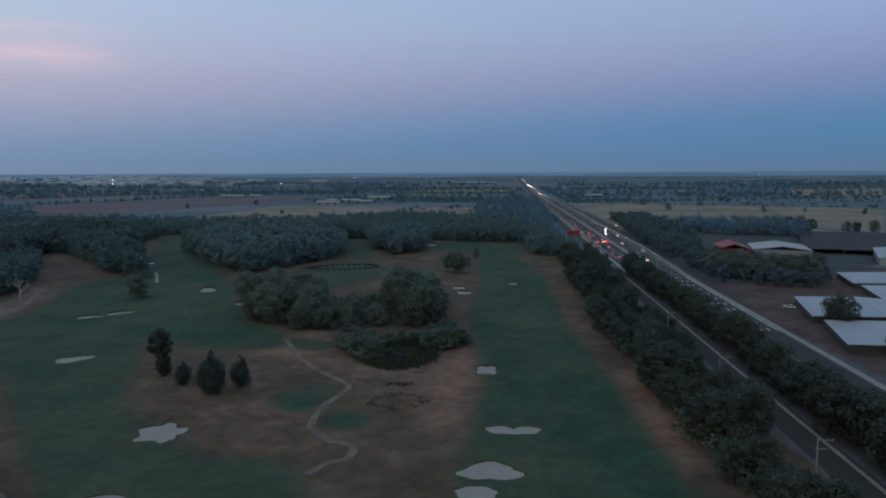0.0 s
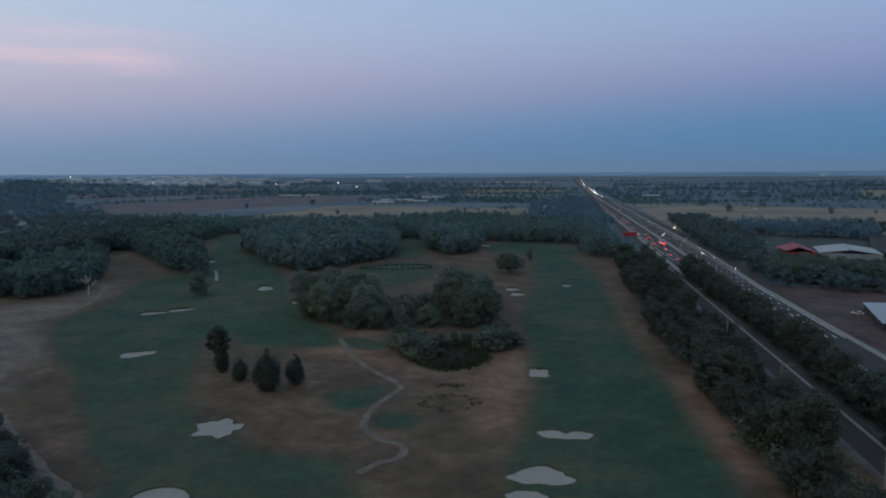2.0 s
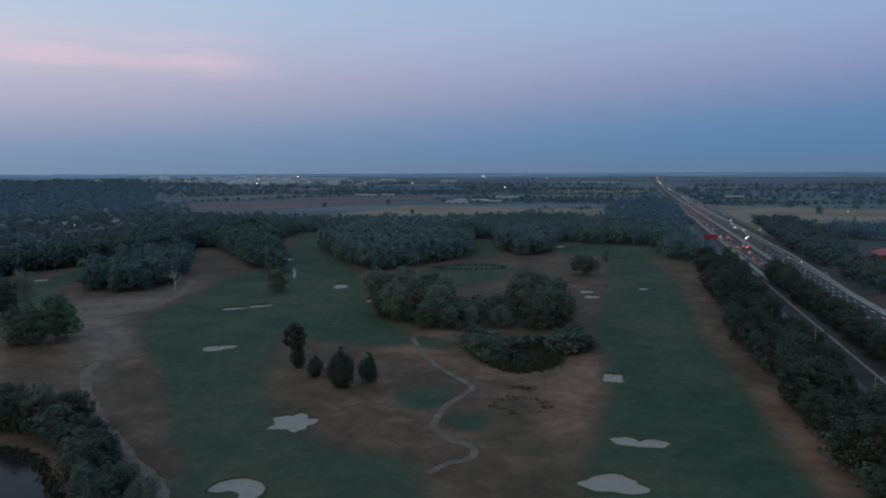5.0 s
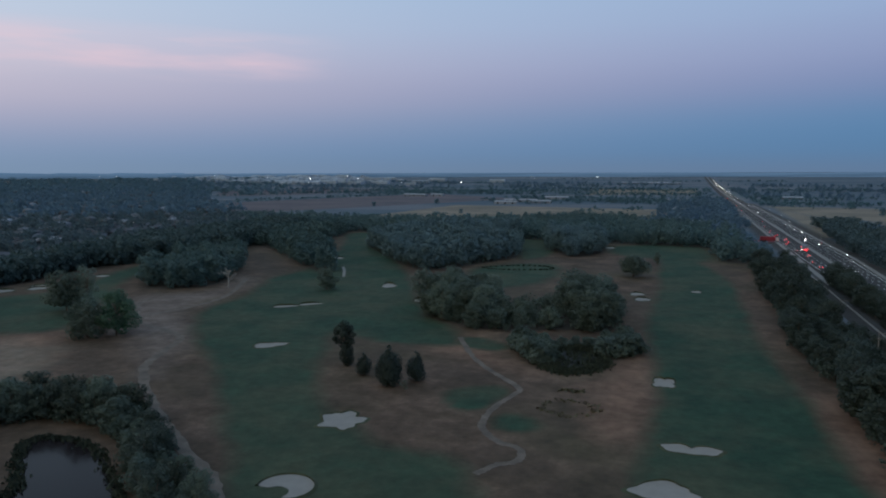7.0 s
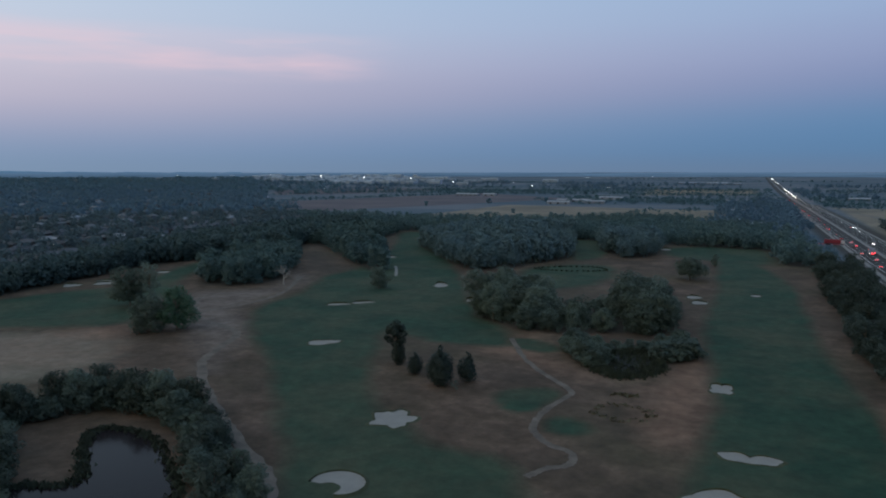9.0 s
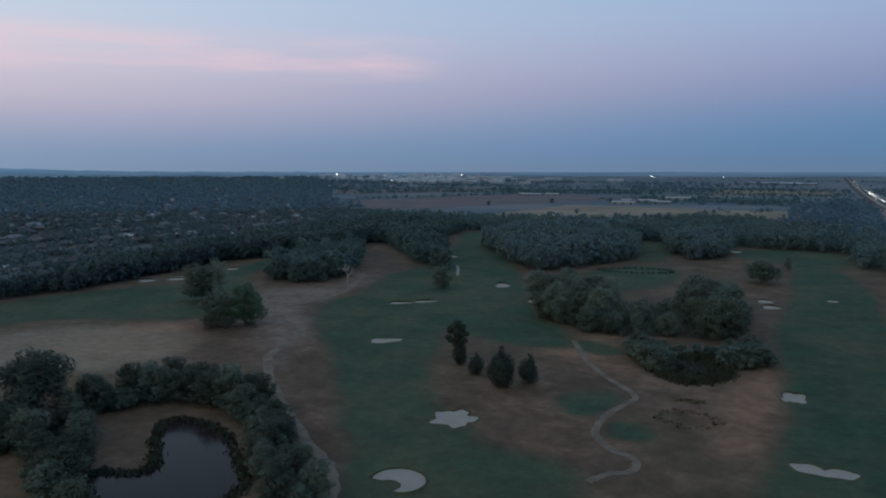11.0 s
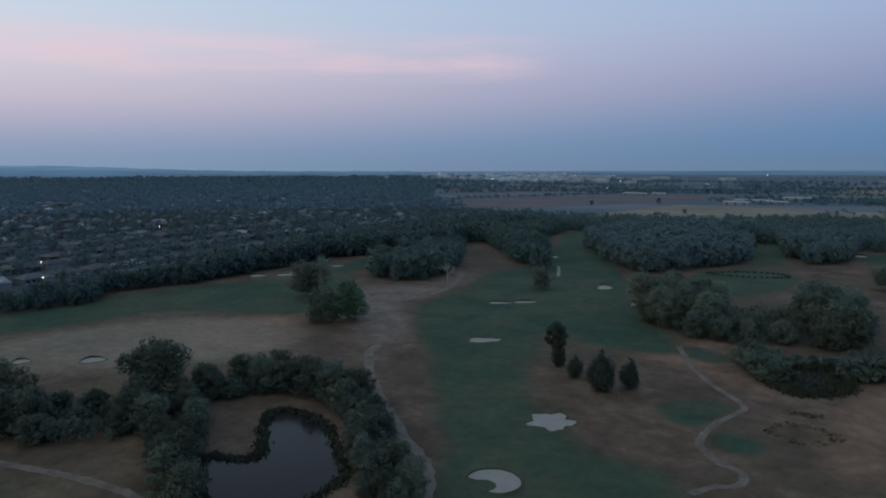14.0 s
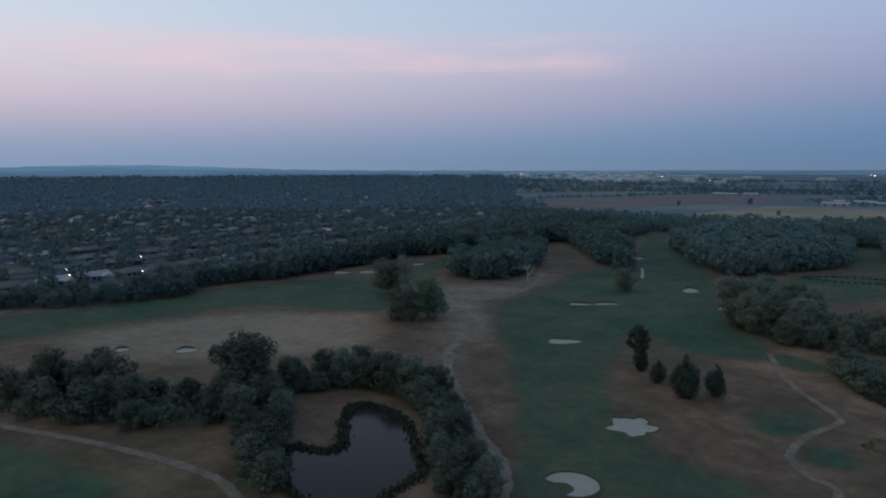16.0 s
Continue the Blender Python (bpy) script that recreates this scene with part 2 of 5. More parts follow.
def region(px, py, poly, soft):
    """1 inside the outline, 0 outside, passing softly over the edge."""
    out = np.zeros(px.shape)
    q = np.array(poly)
    near = (px > q[:, 0].min() - soft) & (px < q[:, 0].max() + soft) & (py > q[:, 1].min() - soft) & (py < q[:, 1].max() + soft)
    x, y = px[near], py[near]
    if len(x):
        d = edge_distance(x, y, poly)
        s = np.where(inside(x, y, poly), d, -d)
        out[near] = np.clip(0.5 + s / (2 * soft), 0, 1)
    return out


def ribbon(name, points, width, z, material, thick=0.0, ragged=0.0, seed=1):
    """A strip of ground of some width along a curve; with thick it has an edge of that height."""
    c = np.array(points, float)
    t = np.gradient(c, axis=0)
    t /= np.linalg.norm(t, axis=1)[:, None]
    n = np.stack([-t[:, 1], t[:, 0]], 1)
    rng = np.random.RandomState(seed)
    wl_, wr_ = (width / 2 * (1 + ragged * rng.uniform(-1, 1, len(c))) for _ in range(2))
    left, right = c + n * wl_[:, None], c - n * wr_[:, None]
    verts, faces = [], []
    for a, b in zip(left, right):
        za, zb = terrain(*a) + z, terrain(*b) + z
        verts += [(a[0], a[1], za), (b[0], b[1], zb)]
        if thick:
            verts += [(a[0], a[1], za - thick), (b[0], b[1], zb - thick)]
    s = 4 if thick else 2
    for i in range(len(c) - 1):
        j, k = i * s, (i + 1) * s
        faces.append((j, j + 1, k + 1, k))
        if thick:
            faces += [(j, k, k + 2, j + 2), (j + 1, j + 3, k + 3, k + 1)]
    return mesh_from(name, verts, faces, material)


# ---------------------------------------------------------------- plan of the ground
FAIR_EAST = [(26, 487), (18, 350), (10, 267), (11, 215), (10, 180), (7, 158), (5, 138), (2, 115), (-4, 80), (50, 80), (44, 115), (43, 141), (44, 170), (45, 202), (44, 238), (49, 316), (53, 389), (43, 463)]
FAIR_MID = [(-52, 80), (-65, 104), (-74, 122), (-96, 154), (-115, 182), (-141, 213), (-162, 248), (-164, 282), (-177, 340), (-176, 388), (-197, 479), (-222, 554), (-240, 602), (-204, 606), (-186, 540), (-160, 480), (-109, 359), (-79, 278), (-54, 237), (-52, 219), (-80, 221), (-96, 230), (-86, 190), (-72, 161), (-53, 140), (-41, 133), (-30, 131), (-24, 116), (-14, 80)]
FAIR_BACK = [(-82, 396), (-64, 424), (-40, 428), (-33, 391), (-41, 351), (-60, 335), (-73, 352)]
FAIR_BEHIND = [(-80, 590), (-56, 590), (-46, 490), (-62, 450)]
FAIR_FAR = [(-6, 538), (52, 566), (57, 486), (42, 454), (25, 470), (-2, 488)]
FAIR_WEST = [(-294, 80), (-301, 109), (-294, 138), (-294, 176), (-286, 217), (-270, 258), (-255, 287), (-275, 341), (-281, 397), (-265, 374), (-245, 308), (-196, 220), (-208, 199), (-243, 184), (-250, 150), (-257, 120), (-260, 70)]
FAIR_NEAR_WEST = [(-168, 49), (-151, 60), (-135, 61), (-117, 59), (-106, 48), (-127, 33)]
TEES = [[(-43, 171), (-38, 178), (-30, 181), (-26, 175), (-28, 168), (-31, 161), (-37, 160)],
        [(-28, 155), (-26, 149), (-20, 148), (-16, 151), (-17, 157), (-24, 160)],
        [(-53, 233), (-42, 231), (-33, 222), (-39, 215), (-49, 220)]]
PLOUGHED = [(-484, 880), (-198, 1442), (-463, 1706), (-700, 1128)]
FIELD_CLEARING = [(-1240, 690), (-1098, 673), (-925, 560), (-950, 540), (-1120, 600)]
WORN = [(-212, 272), (-192, 291), (-187, 314), (-200, 345), (-183, 330), (-173, 279), (-170, 248), (-146, 218), (-128, 179), (-124, 164), (-142, 184), (-168, 210), (-190, 228)]
SCORCHED = [[(2, 222), (10, 205), (7, 165), (3, 148), (-5, 150), (-6, 185)], [(47, 190), (60, 178), (53, 140), (45, 128), (43, 150)], [(-190, 205), (-176, 190), (-160, 160), (-190, 150), (-215, 175)], [(-60, 215), (-45, 205), (-30, 196), (-22, 190), (-34, 212), (-48, 240)]]
STRAW = [[(-314, 819), (-266, 1146), (98, 1063), (51, 845)], [(-520, 784), (-491, 880), (-322, 838)], [(-84, 1666), (161, 1753), (206, 2146), (-92, 2185)],
         [(223, 950), (385, 618), (615, 990), (369, 1147), (215, 1201)], [(160, 650), (222, 1180), (223, 950), (350, 640), (300, 600)], [(673, 1405), (858, 1384), (1146, 1849), (929, 1908)]]
PINK = [(-885, 1429), (-747, 1565), (-608, 1909), (-912, 2125), (-1072, 1733)]
VERGE = [(76, 60), (76, 180), (84, 262), (98, 440), (106, 620), (128, 860), (170, 1300), (215, 1300), (185, 860), (160, 560), (146, 420), (138, 350), (122, 270), (116, 180), (112, 60)]
EARTH = [(116, 170), (118, 270), (128, 350), (165, 345), (230, 400), (330, 380), (330, 150)]
WOODS = {
    "centre": [(-82, 300), (-72, 262), (-58, 250), (-48, 243), (-30, 243), (-23, 250), (-2, 251), (2, 300), (-20, 312), (-45, 296), (-72, 318)],
    "middle": [(-183, 497), (-156, 455), (-131, 412), (-111, 384), (-100, 390), (-85, 413), (-65, 462), (-70, 513), (-88, 574), (-75, 620), (-176, 640)],
    "clump": [(-54, 517), (-41, 484), (-27, 464), (-12, 498), (-10, 570), (-55, 582)],
    "north": [(-255, 622), (-190, 612), (-75, 580), (60, 545), (62, 455), (82, 455), (86, 600), (98, 690), (60, 720), (-250, 700)],
    "north_back": [(-330, 640), (-250, 700), (60, 720), (98, 700), (66, 800), (-45, 915), (-139, 800), (-300, 785), (-430, 850), (-480, 800)],
    "west_copse": [(-249, 326), (-225, 294), (-207, 295), (-197, 306), (-195, 321), (-212, 364), (-244, 429), (-262, 440), (-266, 400), (-256, 360)],
    "tail": [(-245, 469), (-199, 408), (-171, 373), (-155, 355), (-157, 372), (-180, 415), (-190, 456), (-206, 464), (-228, 530), (-245, 620), (-300, 620), (-285, 500)],
    "hollow": [(-32, 230), (-28, 211), (-20, 200), (-13, 196), (-6, 202), (4, 217), (5, 236), (-3, 238)],
    "west_belt": [(-315, 112), (-298, 135), (-286, 158), (-285, 178), (-300, 200), (-289, 235), (-292, 279), (-294, 302), (-301, 347), (-279, 384), (-264, 440), (-290, 620), (-330, 640), (-332, 400), (-316, 300), (-311, 235), (-314, 160), (-338, 100)],
}

xs = np.concatenate([-np.geomspace(5200, 1500, 26), np.arange(-1450, -345, 9.0), np.arange(-340, 250, 3.0), np.arange(252, 1200, 9.0), np.geomspace(1210, 5200, 28)])
ys = np.concatenate([-np.geomspace(5200, 60, 24), np.arange(-40, 60, 12.0), np.arange(60, 560, 3.0), np.arange(564, 2300, 11.0), np.geomspace(2310, 5200, 50)])
GX, GY = np.meshgrid(xs, ys)
gx, gy = GX.ravel(), GY.ravel()
fair = np.zeros(gx.shape)
for poly, soft in ((FAIR_EAST, 4.5), (FAIR_MID, 5.5), (FAIR_BACK, 7), (FAIR_BEHIND, 7), (FAIR_FAR, 9), (FAIR_WEST, 6), (FAIR_NEAR_WEST, 5)):
    fair = np.maximum(fair, region(gx, gy, spline(poly, 4, True), soft))
for poly in TEES:
    fair = np.maximum(fair, 0.8 * region(gx, gy, spline(poly, 4, True), 2.0))
straw = np.zeros(gx.shape)
for poly in STRAW:
    straw = np.maximum(straw, region(gx, gy, poly, 14))
# the parched meadow west of the pond
DRY_MEADOW = [(-252, 105), (-240, 172), (-205, 196), (-168, 192), (-150, 158), (-168, 128), (-205, 96)]
straw = np.maximum(straw, 0.54 * region(gx, gy, spline(DRY_MEADOW, 4, True), 14))
straw = np.maximum(straw, region(gx, gy, FIELD_CLEARING, 16))
worn = region(gx, gy, spline(WORN, 3, True), 9)
scorched = np.zeros(gx.shape)
for poly in SCORCHED:
    scorched = np.maximum(scorched, region(gx, gy, spline(poly, 3, True), 9))
plough = np.maximum(region(gx, gy, PLOUGHED, 10), 0.7 * region(gx, gy, PINK, 14))
earth = region(gx, gy, EARTH, 5)
litter = 0.75 * region(gx, gy, VERGE, 6)
for poly in WOODS.values():
    litter = np.maximum(litter, region(gx, gy, poly, 5))
litter = np.maximum(litter, 0.6 * region(gx, gy, [(-244, 429), (-238, 455), (-199, 395), (-174, 368), (-182, 335), (-205, 360)], 12))
course = region(gx, gy, [(-310, 20), (-310, 640), (84, 640), (84, 350), (76, 240), (64, 20)], 6)
suburb = region(gx, gy, [(-336, -150), (-336, 620), (-300, 720), (-480, 800), (-505, 890), (-710, 1130), (-910, 1440), (-1150, 1750), (-1750, 2600), (-4000, 2600), (-4000, -150)], 20)
suburb = np.maximum(suburb, region(gx, gy, [(150, 360), (205, 372), (260, 415), (345, 420), (330, 600), (180, 660), (160, 480)], 10))
nx, ny = len(xs), len(ys)
gm = bpy.data.meshes.new("ground")
idx = np.arange(nx * ny).reshape(ny, nx)
quads = np.stack([idx[:-1, :-1], idx[:-1, 1:], idx[1:, 1:], idx[1:, :-1]], -1).reshape(-1, 4)
gm.vertices.add(nx * ny)
gm.vertices.foreach_set("co", np.stack([gx, gy, terrain(gx, gy)], 1).ravel())
gm.loops.add(quads.size)
gm.loops.foreach_set("vertex_index", quads.ravel())
gm.polygons.add(len(quads))
gm.polygons.foreach_set("loop_start", np.arange(0, quads.size, 4))
gm.update()
for name, values in (("fairway", fair), ("straw", straw), ("plough", plough), ("earth", earth), ("litter", litter), ("worn", worn), ("scorched", scorched), ("course", course), ("suburb", suburb)):
    gm.attributes.new(name, "FLOAT", "POINT").data.foreach_set("value", values)


def ground_material():
    m, nt, lk, b = nodes_of("turf_and_fields")

    def weight(name, lo=0.35, hi=0.65, ragged=0.35, scale=0.12):
        a = nt.new("ShaderNodeAttribute")
        a.attribute_name = name
        n = noise_tex(nt, lk, scale, 5.0)
        s = nt.new("ShaderNodeMath")
        s.operation = "MULTIPLY_ADD"
        lk.new(n, s.inputs[0])
        s.inputs[1].default_value = ragged
        lk.new(a.outputs["Fac"], s.inputs[2])
        return remap(nt, lk, s.outputs[0], lo + ragged / 2, hi + ragged / 2)

    big, mid, fine = noise_tex(nt, lk, 0.012, 4.0), noise_tex(nt, lk, 0.07, 5.0), noise_tex(nt, lk, 0.9, 4.0)
    # open country: dull paddocks in long strips, distance haze put into their blue
    pos = nt.new("ShaderNodeNewGeometry")
    mp = nt.new("ShaderNodeMapping")
    mp.inputs["Scale"].default_value = (0.0016, 0.0065, 0.0)
    lk.new(pos.outputs["Position"], mp.inputs[0])
    strips = noise_tex(nt, lk, 1.0, 5.0, mp.outputs[0])
    mp2 = nt.new("ShaderNodeMapping")
    mp2.inputs["Scale"].default_value, mp2.inputs["Rotation"].default_value = (0.0035, 0.019, 0.0), (0, 0, radians(9))
    lk.new(pos.outputs["Position"], mp2.inputs[0])
    belts = noise_tex(nt, lk, 1.0, 4.0, mp2.outputs[0])
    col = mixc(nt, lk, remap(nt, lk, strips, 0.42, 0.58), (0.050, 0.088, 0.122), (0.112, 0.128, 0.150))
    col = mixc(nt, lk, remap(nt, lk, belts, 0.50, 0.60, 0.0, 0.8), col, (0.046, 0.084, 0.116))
    # the dry rough of the course
    rough_col = mixc(nt, lk, remap(nt, lk, mid, 0.32, 0.68), (0.052, 0.034, 0.020), (0.142, 0.086, 0.057))
    rough_col = mixc(nt, lk, remap(nt, lk, big, 0.45, 0.65, 0.0, 0.75), rough_col, (0.068, 0.062, 0.030))
    rough_col = mixc(nt, lk, remap(nt, lk, noise_tex(nt, lk, 0.03, 6.0, None, 0.65), 0.42, 0.62, 0.0, 0.7), rough_col, (0.058, 0.040, 0.028))
    rough_col = mixc(nt, lk, remap(nt, lk, fine, 0.45, 0.75, 0.0, 0.45), rough_col, (0.06, 0.05, 0.035))
    col = mixc(nt, lk, weight("course"), col, rough_col)
    col = mixc(nt, lk, weight("scorched", 0.2, 0.9, 0.7, 0.1), col, mixc(nt, lk, remap(nt, lk, mid, 0.35, 0.65), (0.135, 0.070, 0.042), (0.185, 0.102, 0.062)))
    col = mixc(nt, lk, weight("worn", 0.2, 0.9, 0.7, 0.1), col, mixc(nt, lk, remap(nt, lk, mid, 0.35, 0.65), (0.100, 0.072, 0.058), (0.165, 0.125, 0.102)))
    # mown turf, patchy
    turf = mixc(nt, lk, remap(nt, lk, mid, 0.3, 0.7), (0.011, 0.038, 0.023), (0.021, 0.061, 0.034))
    turf = mixc(nt, lk, remap(nt, lk, noise_tex(nt, lk, 0.022, 6.0, None, 0.65), 0.42, 0.64, 0.0, 0.8), turf, (0.062, 0.068, 0.038))
    turf = mixc(nt, lk, remap(nt, lk, fine, 0.5, 0.8, 0.0, 0.3), turf, (0.02, 0.042, 0.024))
    col = mixc(nt, lk, weight("fairway", 0.22, 0.78, 0.8, 0.07), col, turf)
    col = mixc(nt, lk, weight("straw", 0.3, 0.7), col, mixc(nt, lk, remap(nt, lk, big, 0.35, 0.65), (0.13, 0.115, 0.085), (0.21, 0.17, 0.125)))
    col = mixc(nt, lk, weight("plough", 0.3, 0.7), col, mixc(nt, lk, remap(nt, lk, big, 0.35, 0.65), (0.078, 0.072, 0.086), (0.120, 0.098, 0.104)))
    col = mixc(nt, lk, weight("earth", 0.3, 0.7), col, mixc(nt, lk, remap(nt, lk, mid, 0.35, 0.65), (0.050, 0.034, 0.032), (0.092, 0.058, 0.054)))
    # suburb ground, blued a little for the same haze
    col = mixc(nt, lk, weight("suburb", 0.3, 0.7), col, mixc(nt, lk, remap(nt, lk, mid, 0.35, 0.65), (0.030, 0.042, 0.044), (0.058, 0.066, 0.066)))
    col = mixc(nt, lk, weight("litter", 0.3, 0.8), col, (0.045, 0.038, 0.030))
    # mottling of the sward
    mottle = noise_tex(nt, lk, 0.28, 7.0, None, 0.72)
    hsv = nt.new("ShaderNodeHueSaturation")
    lk.new(remap(nt, lk, mottle, 0.3, 0.7, 1.0, 1.66), hsv.inputs["Value"])
    hsv.inputs["Saturation"].default_value = 0.86
    lk.new(col, hsv.inputs["Color"])
    lk.new(hsv.outputs[0], b.inputs["Base Color"])
    b.inputs["Roughness"].default_value = 0.9
    b.inputs["Specular IOR Level"].default_value = 0.2
    bump(nt, lk, b, fine, 0.5, 0.25)
    return m


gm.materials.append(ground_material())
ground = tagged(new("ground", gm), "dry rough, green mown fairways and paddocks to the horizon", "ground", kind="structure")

# ---------------------------------------------------------------- roads
def highway_x(y):
    return 119 + 0.0815 * (y - 408)


def service_x(y):
    return 75.3 + 0.0765 * (y - 115)


def along(fx, offset, y0, y1, step):
    y = np.arange(y0, y1, step)
    return np.stack([fx(y) + offset, y], 1)


def narrowing(y):
    """The highway is narrower before the crossing: 1 there, 0 beyond."""
    return np.clip((490 - y) / 140, 0, 1)


def lane(offset, tight, y0, y1, step):
    y = np.arange(y0, y1, step)
    return np.stack([highway_x(y) + offset + (tight - offset) * narrowing(y), y], 1)


def carriageway(name, a, b, a_near, b_near):
    """A strip of asphalt between two offsets from the highway's line, which close in near the course."""
    left, right = lane(a, a_near, 60, 4600, 20), lane(b, b_near, 60, 4600, 20)
    verts = [(*p, float(terrain(*p)) + 0.06) for pair_ in zip(left, right) for p in pair_]
    return mesh_from(name, verts, [(i, i + 1, i + 3, i + 2) for i in range(0, len(verts) - 2, 2)], ASPHALT)


tagged(new("road_1", carriageway("road_1", -14.75, -3.25, -11.2, -2.4)), "grey asphalt carriageway of the busy highway", "road", kind="structure")
tagged(new("road_2", carriageway("road_2", 1.75, 13.25, 0.9, 9.6)), "grey asphalt carriageway of the busy highway", "road", kind="structure")
tagged(new("median", ribbon("median", lane(-0.75, -0.75, 60, 4600, 20), 2.8, 0.14, CONCRETE, 0.14)), "pale raised concrete strip between the carriageways", "kerb", kind="structure")
tagged(new("pavement", ribbon("pavement", lane(16.5, 11.3, 60, 1250, 12), 2.4, 0.12, CONCRETE, 0.12)), "pale concrete footpath along the highway", "footpath", kind="structure")
tagged(new("pavement_2", ribbon("pavement_2", along(highway_x, -17.4, 380, 1250, 12), 2.6, 0.12, CONCRETE, 0.12)), "pale concrete strip beside the highway", "footpath", kind="structure")
tagged(new("road_3", ribbon("road_3", along(service_x, -2.4, 40, 420, 12), 7.6, 0.05, ASPHALT)), "dark asphalt service road behind the trees", "road", kind="structure")
tagged(new("kerb", ribbon("kerb", along(service_x, 0.0, 40, 420, 12), 0.9, 0.13, CONCRETE, 0.13)), "pale concrete kerb along the service road", "kerb", kind="structure")

# ---------------------------------------------------------------- paths and bunkers
PATHS = {
    "path_1": ([(-52, 231), (-43, 208), (-35, 194), (-25, 180), (-25, 174), (-28, 164), (-29, 154), (-28, 148), (-24, 142), (-19, 139), (-18, 135), (-19, 132), (-22, 130), (-25, 125)], 1.7),
    "path_2": ([(-190, 334), (-173, 287), (-172, 261), (-179, 238), (-173, 226), (-154, 216), (-143, 207), (-137, 188), (-131, 172), (-110, 147), (-86, 124), (-70, 110), (-60, 92)], 2.6),
    "path_3": ([(-175, 60), (-161, 64), (-148, 68), (-134, 71), (-124, 73), (-109, 74), (-98, 71)], 2.2),
    "path_4": ([(-173, 226), (-199, 261), (-194, 279), (-173, 287)], 2.0),
}
for i, (name, (pts, width)) in enumerate(PATHS.items()):
    tagged(new(name, ribbon(name, spline(pts, 14), width, 0.05 + 0.008 * i, TRACK, 0, 0.28, i)), "winding worn gravel track over dry grass", "path", kind="structure")


def bunker(x, y, rx, ry, yaw, lobes, amp, phase, dip=0.0, lip=0.35):
    """A sand bunker: a lobed sheet of sand, a little hollow, in a turf lip that stands higher at the back."""
    root = tagged(new("bunker"), "pale sand bunker with ragged turf edge" if lobes > 3 else "pale smooth-edged sand bunker in the turf", "bunker", "bunkers of the golf course")
    root.matrix_world = pose(x, y, float(terrain(x, y)), 0, 0, yaw)
    rx, ry = rx * 0.9, ry * 0.9
    n = 64
    ring = []
    for k in range(n):
        a = 2 * math.pi * k / n
        r = 1 + amp * math.cos(lobes * a + phase) + 0.05 * math.sin(7 * a + phase * 2) + (0.06 * math.sin(11 * a) if lobes > 3 else 0.02 * math.sin(9 * a + phase))
        r *= 1 - dip * math.exp(-((a - math.pi / 2) / 0.45) ** 2)
        ring.append((rx * r * math.cos(a), ry * r * math.sin(a)))
    verts = [(0, 0, 0.03)]
    for s, z in ((0.5, 0.035), (0.85, 0.06), (1.0, 0.10)):
        verts += [(px * s, py * s, z) for px, py in ring]
    faces = [(0, 1 + k, 1 + (k + 1) % n) for k in range(n)]
    for j in range(2):
        o = 1 + j * n
        faces += [(o + k, o + n + k, o + n + (k + 1) % n, o + (k + 1) % n) for k in range(n)]
    part("sand", mesh_from("sand", verts, faces, SAND), None, root)
    verts, faces = [], []
    for k, (px, py) in enumerate(ring):
        back = max(0.0, math.sin(2 * math.pi * k / n))
        h = 0.12 + lip * back
        for s, z in ((0.985, 0.02), (1.0, h), (1.04, h * 0.9), (1.16, 0.0)):
            verts.append((px * s, py * s, z))
    for k in range(n):
        for j in range(3):
            a, b = k * 4 + j, (k + 1) % n * 4 + j
            faces.append((a, a + 1, b + 1, b))
    part("lip", mesh_from("lip", verts, faces, LIP), None, root, "low turf lip")
    return root


for spec in ((-60, 146, 5.3, 6.0, 22, 5, 0.16, 0.6, 0, 0.3), (14.8, 146.8, 5.3, 3.6, -6, 2, 0.22, -0.25, 0.85, 0.25), (11.9, 192.7, 3.2, 4.7, -4, 4, 0.17, 3.14, 0, 0.5),
             (8.5, 125.7, 6.2, 4.3, -4, 3, 0.16, 1.57, 0, 0.3), (5.5, 117.0, 3.8, 3.1, -3, 2, 0.05, 0, 0, 0.2), (-110, 329.4, 3.6, 7.6, 18, 3, 0.12, 1.0, 0.2, 0.9),
             (-84, 294.6, 3.2, 4.6, 16, 3, 0.1, 0.4, 0, 0.7), (-109.5, 206, 5.8, 3.7, 35, 3, 0.14, 0.2, 0.2, 0.3), (-135, 268, 5.6, 2.5, 30, 3, 0.14, 0.3, 0.2, 0.7),
             (-127, 275, 5.6, 2.6, 38, 3, 0.14, 1.3, 0.3, 0.7), (7.4, 332, 3.4, 4.4, -1, 3, 0.1, 0.5, 0.1, 0.6), (9.4, 318.7, 3.6, 4.6, -2, 3, 0.12, 0.1, 0.1, 0.6),
             (34, 344, 2.3, 3.2, -6, 2, 0.08, 0, 0, 0.3), (-179.6, 427.7, 5.5, 7.5, 23, 3, 0.1, 0.5, 0, 1.0), (-8, 529.7, 3.4, 7.5, 1, 2, 0.1, 0, 0, 0.8),
             (-282, 272, 4.5, 5.5, 45, 3, 0.12, 0.3, 0.2, 0.7), (-272, 282, 4.8, 5.0, 45, 3, 0.12, 1.3, 0.2, 0.7), (-277, 288, 3.6, 4.0, 40, 2, 0.1, 0.4, 0, 0.6),
             (-214.5, 111.8, 2.6, 2.8, 62, 3, 0.08, 0.3, 0, 0.6), (-197.7, 123.8, 3.7, 3.4, 58, 3, 0.1, 0.9, 0, 0.6), (-270.8, 324.3, 3.4, 4.6, 40, 2, 0.1, 0.2, 0, 0.6),
             (-155.3, 97, 3.8, 1.9, 58, 2, 0.1, 0.3, 0, 0.3)):
    bunker(*spec)

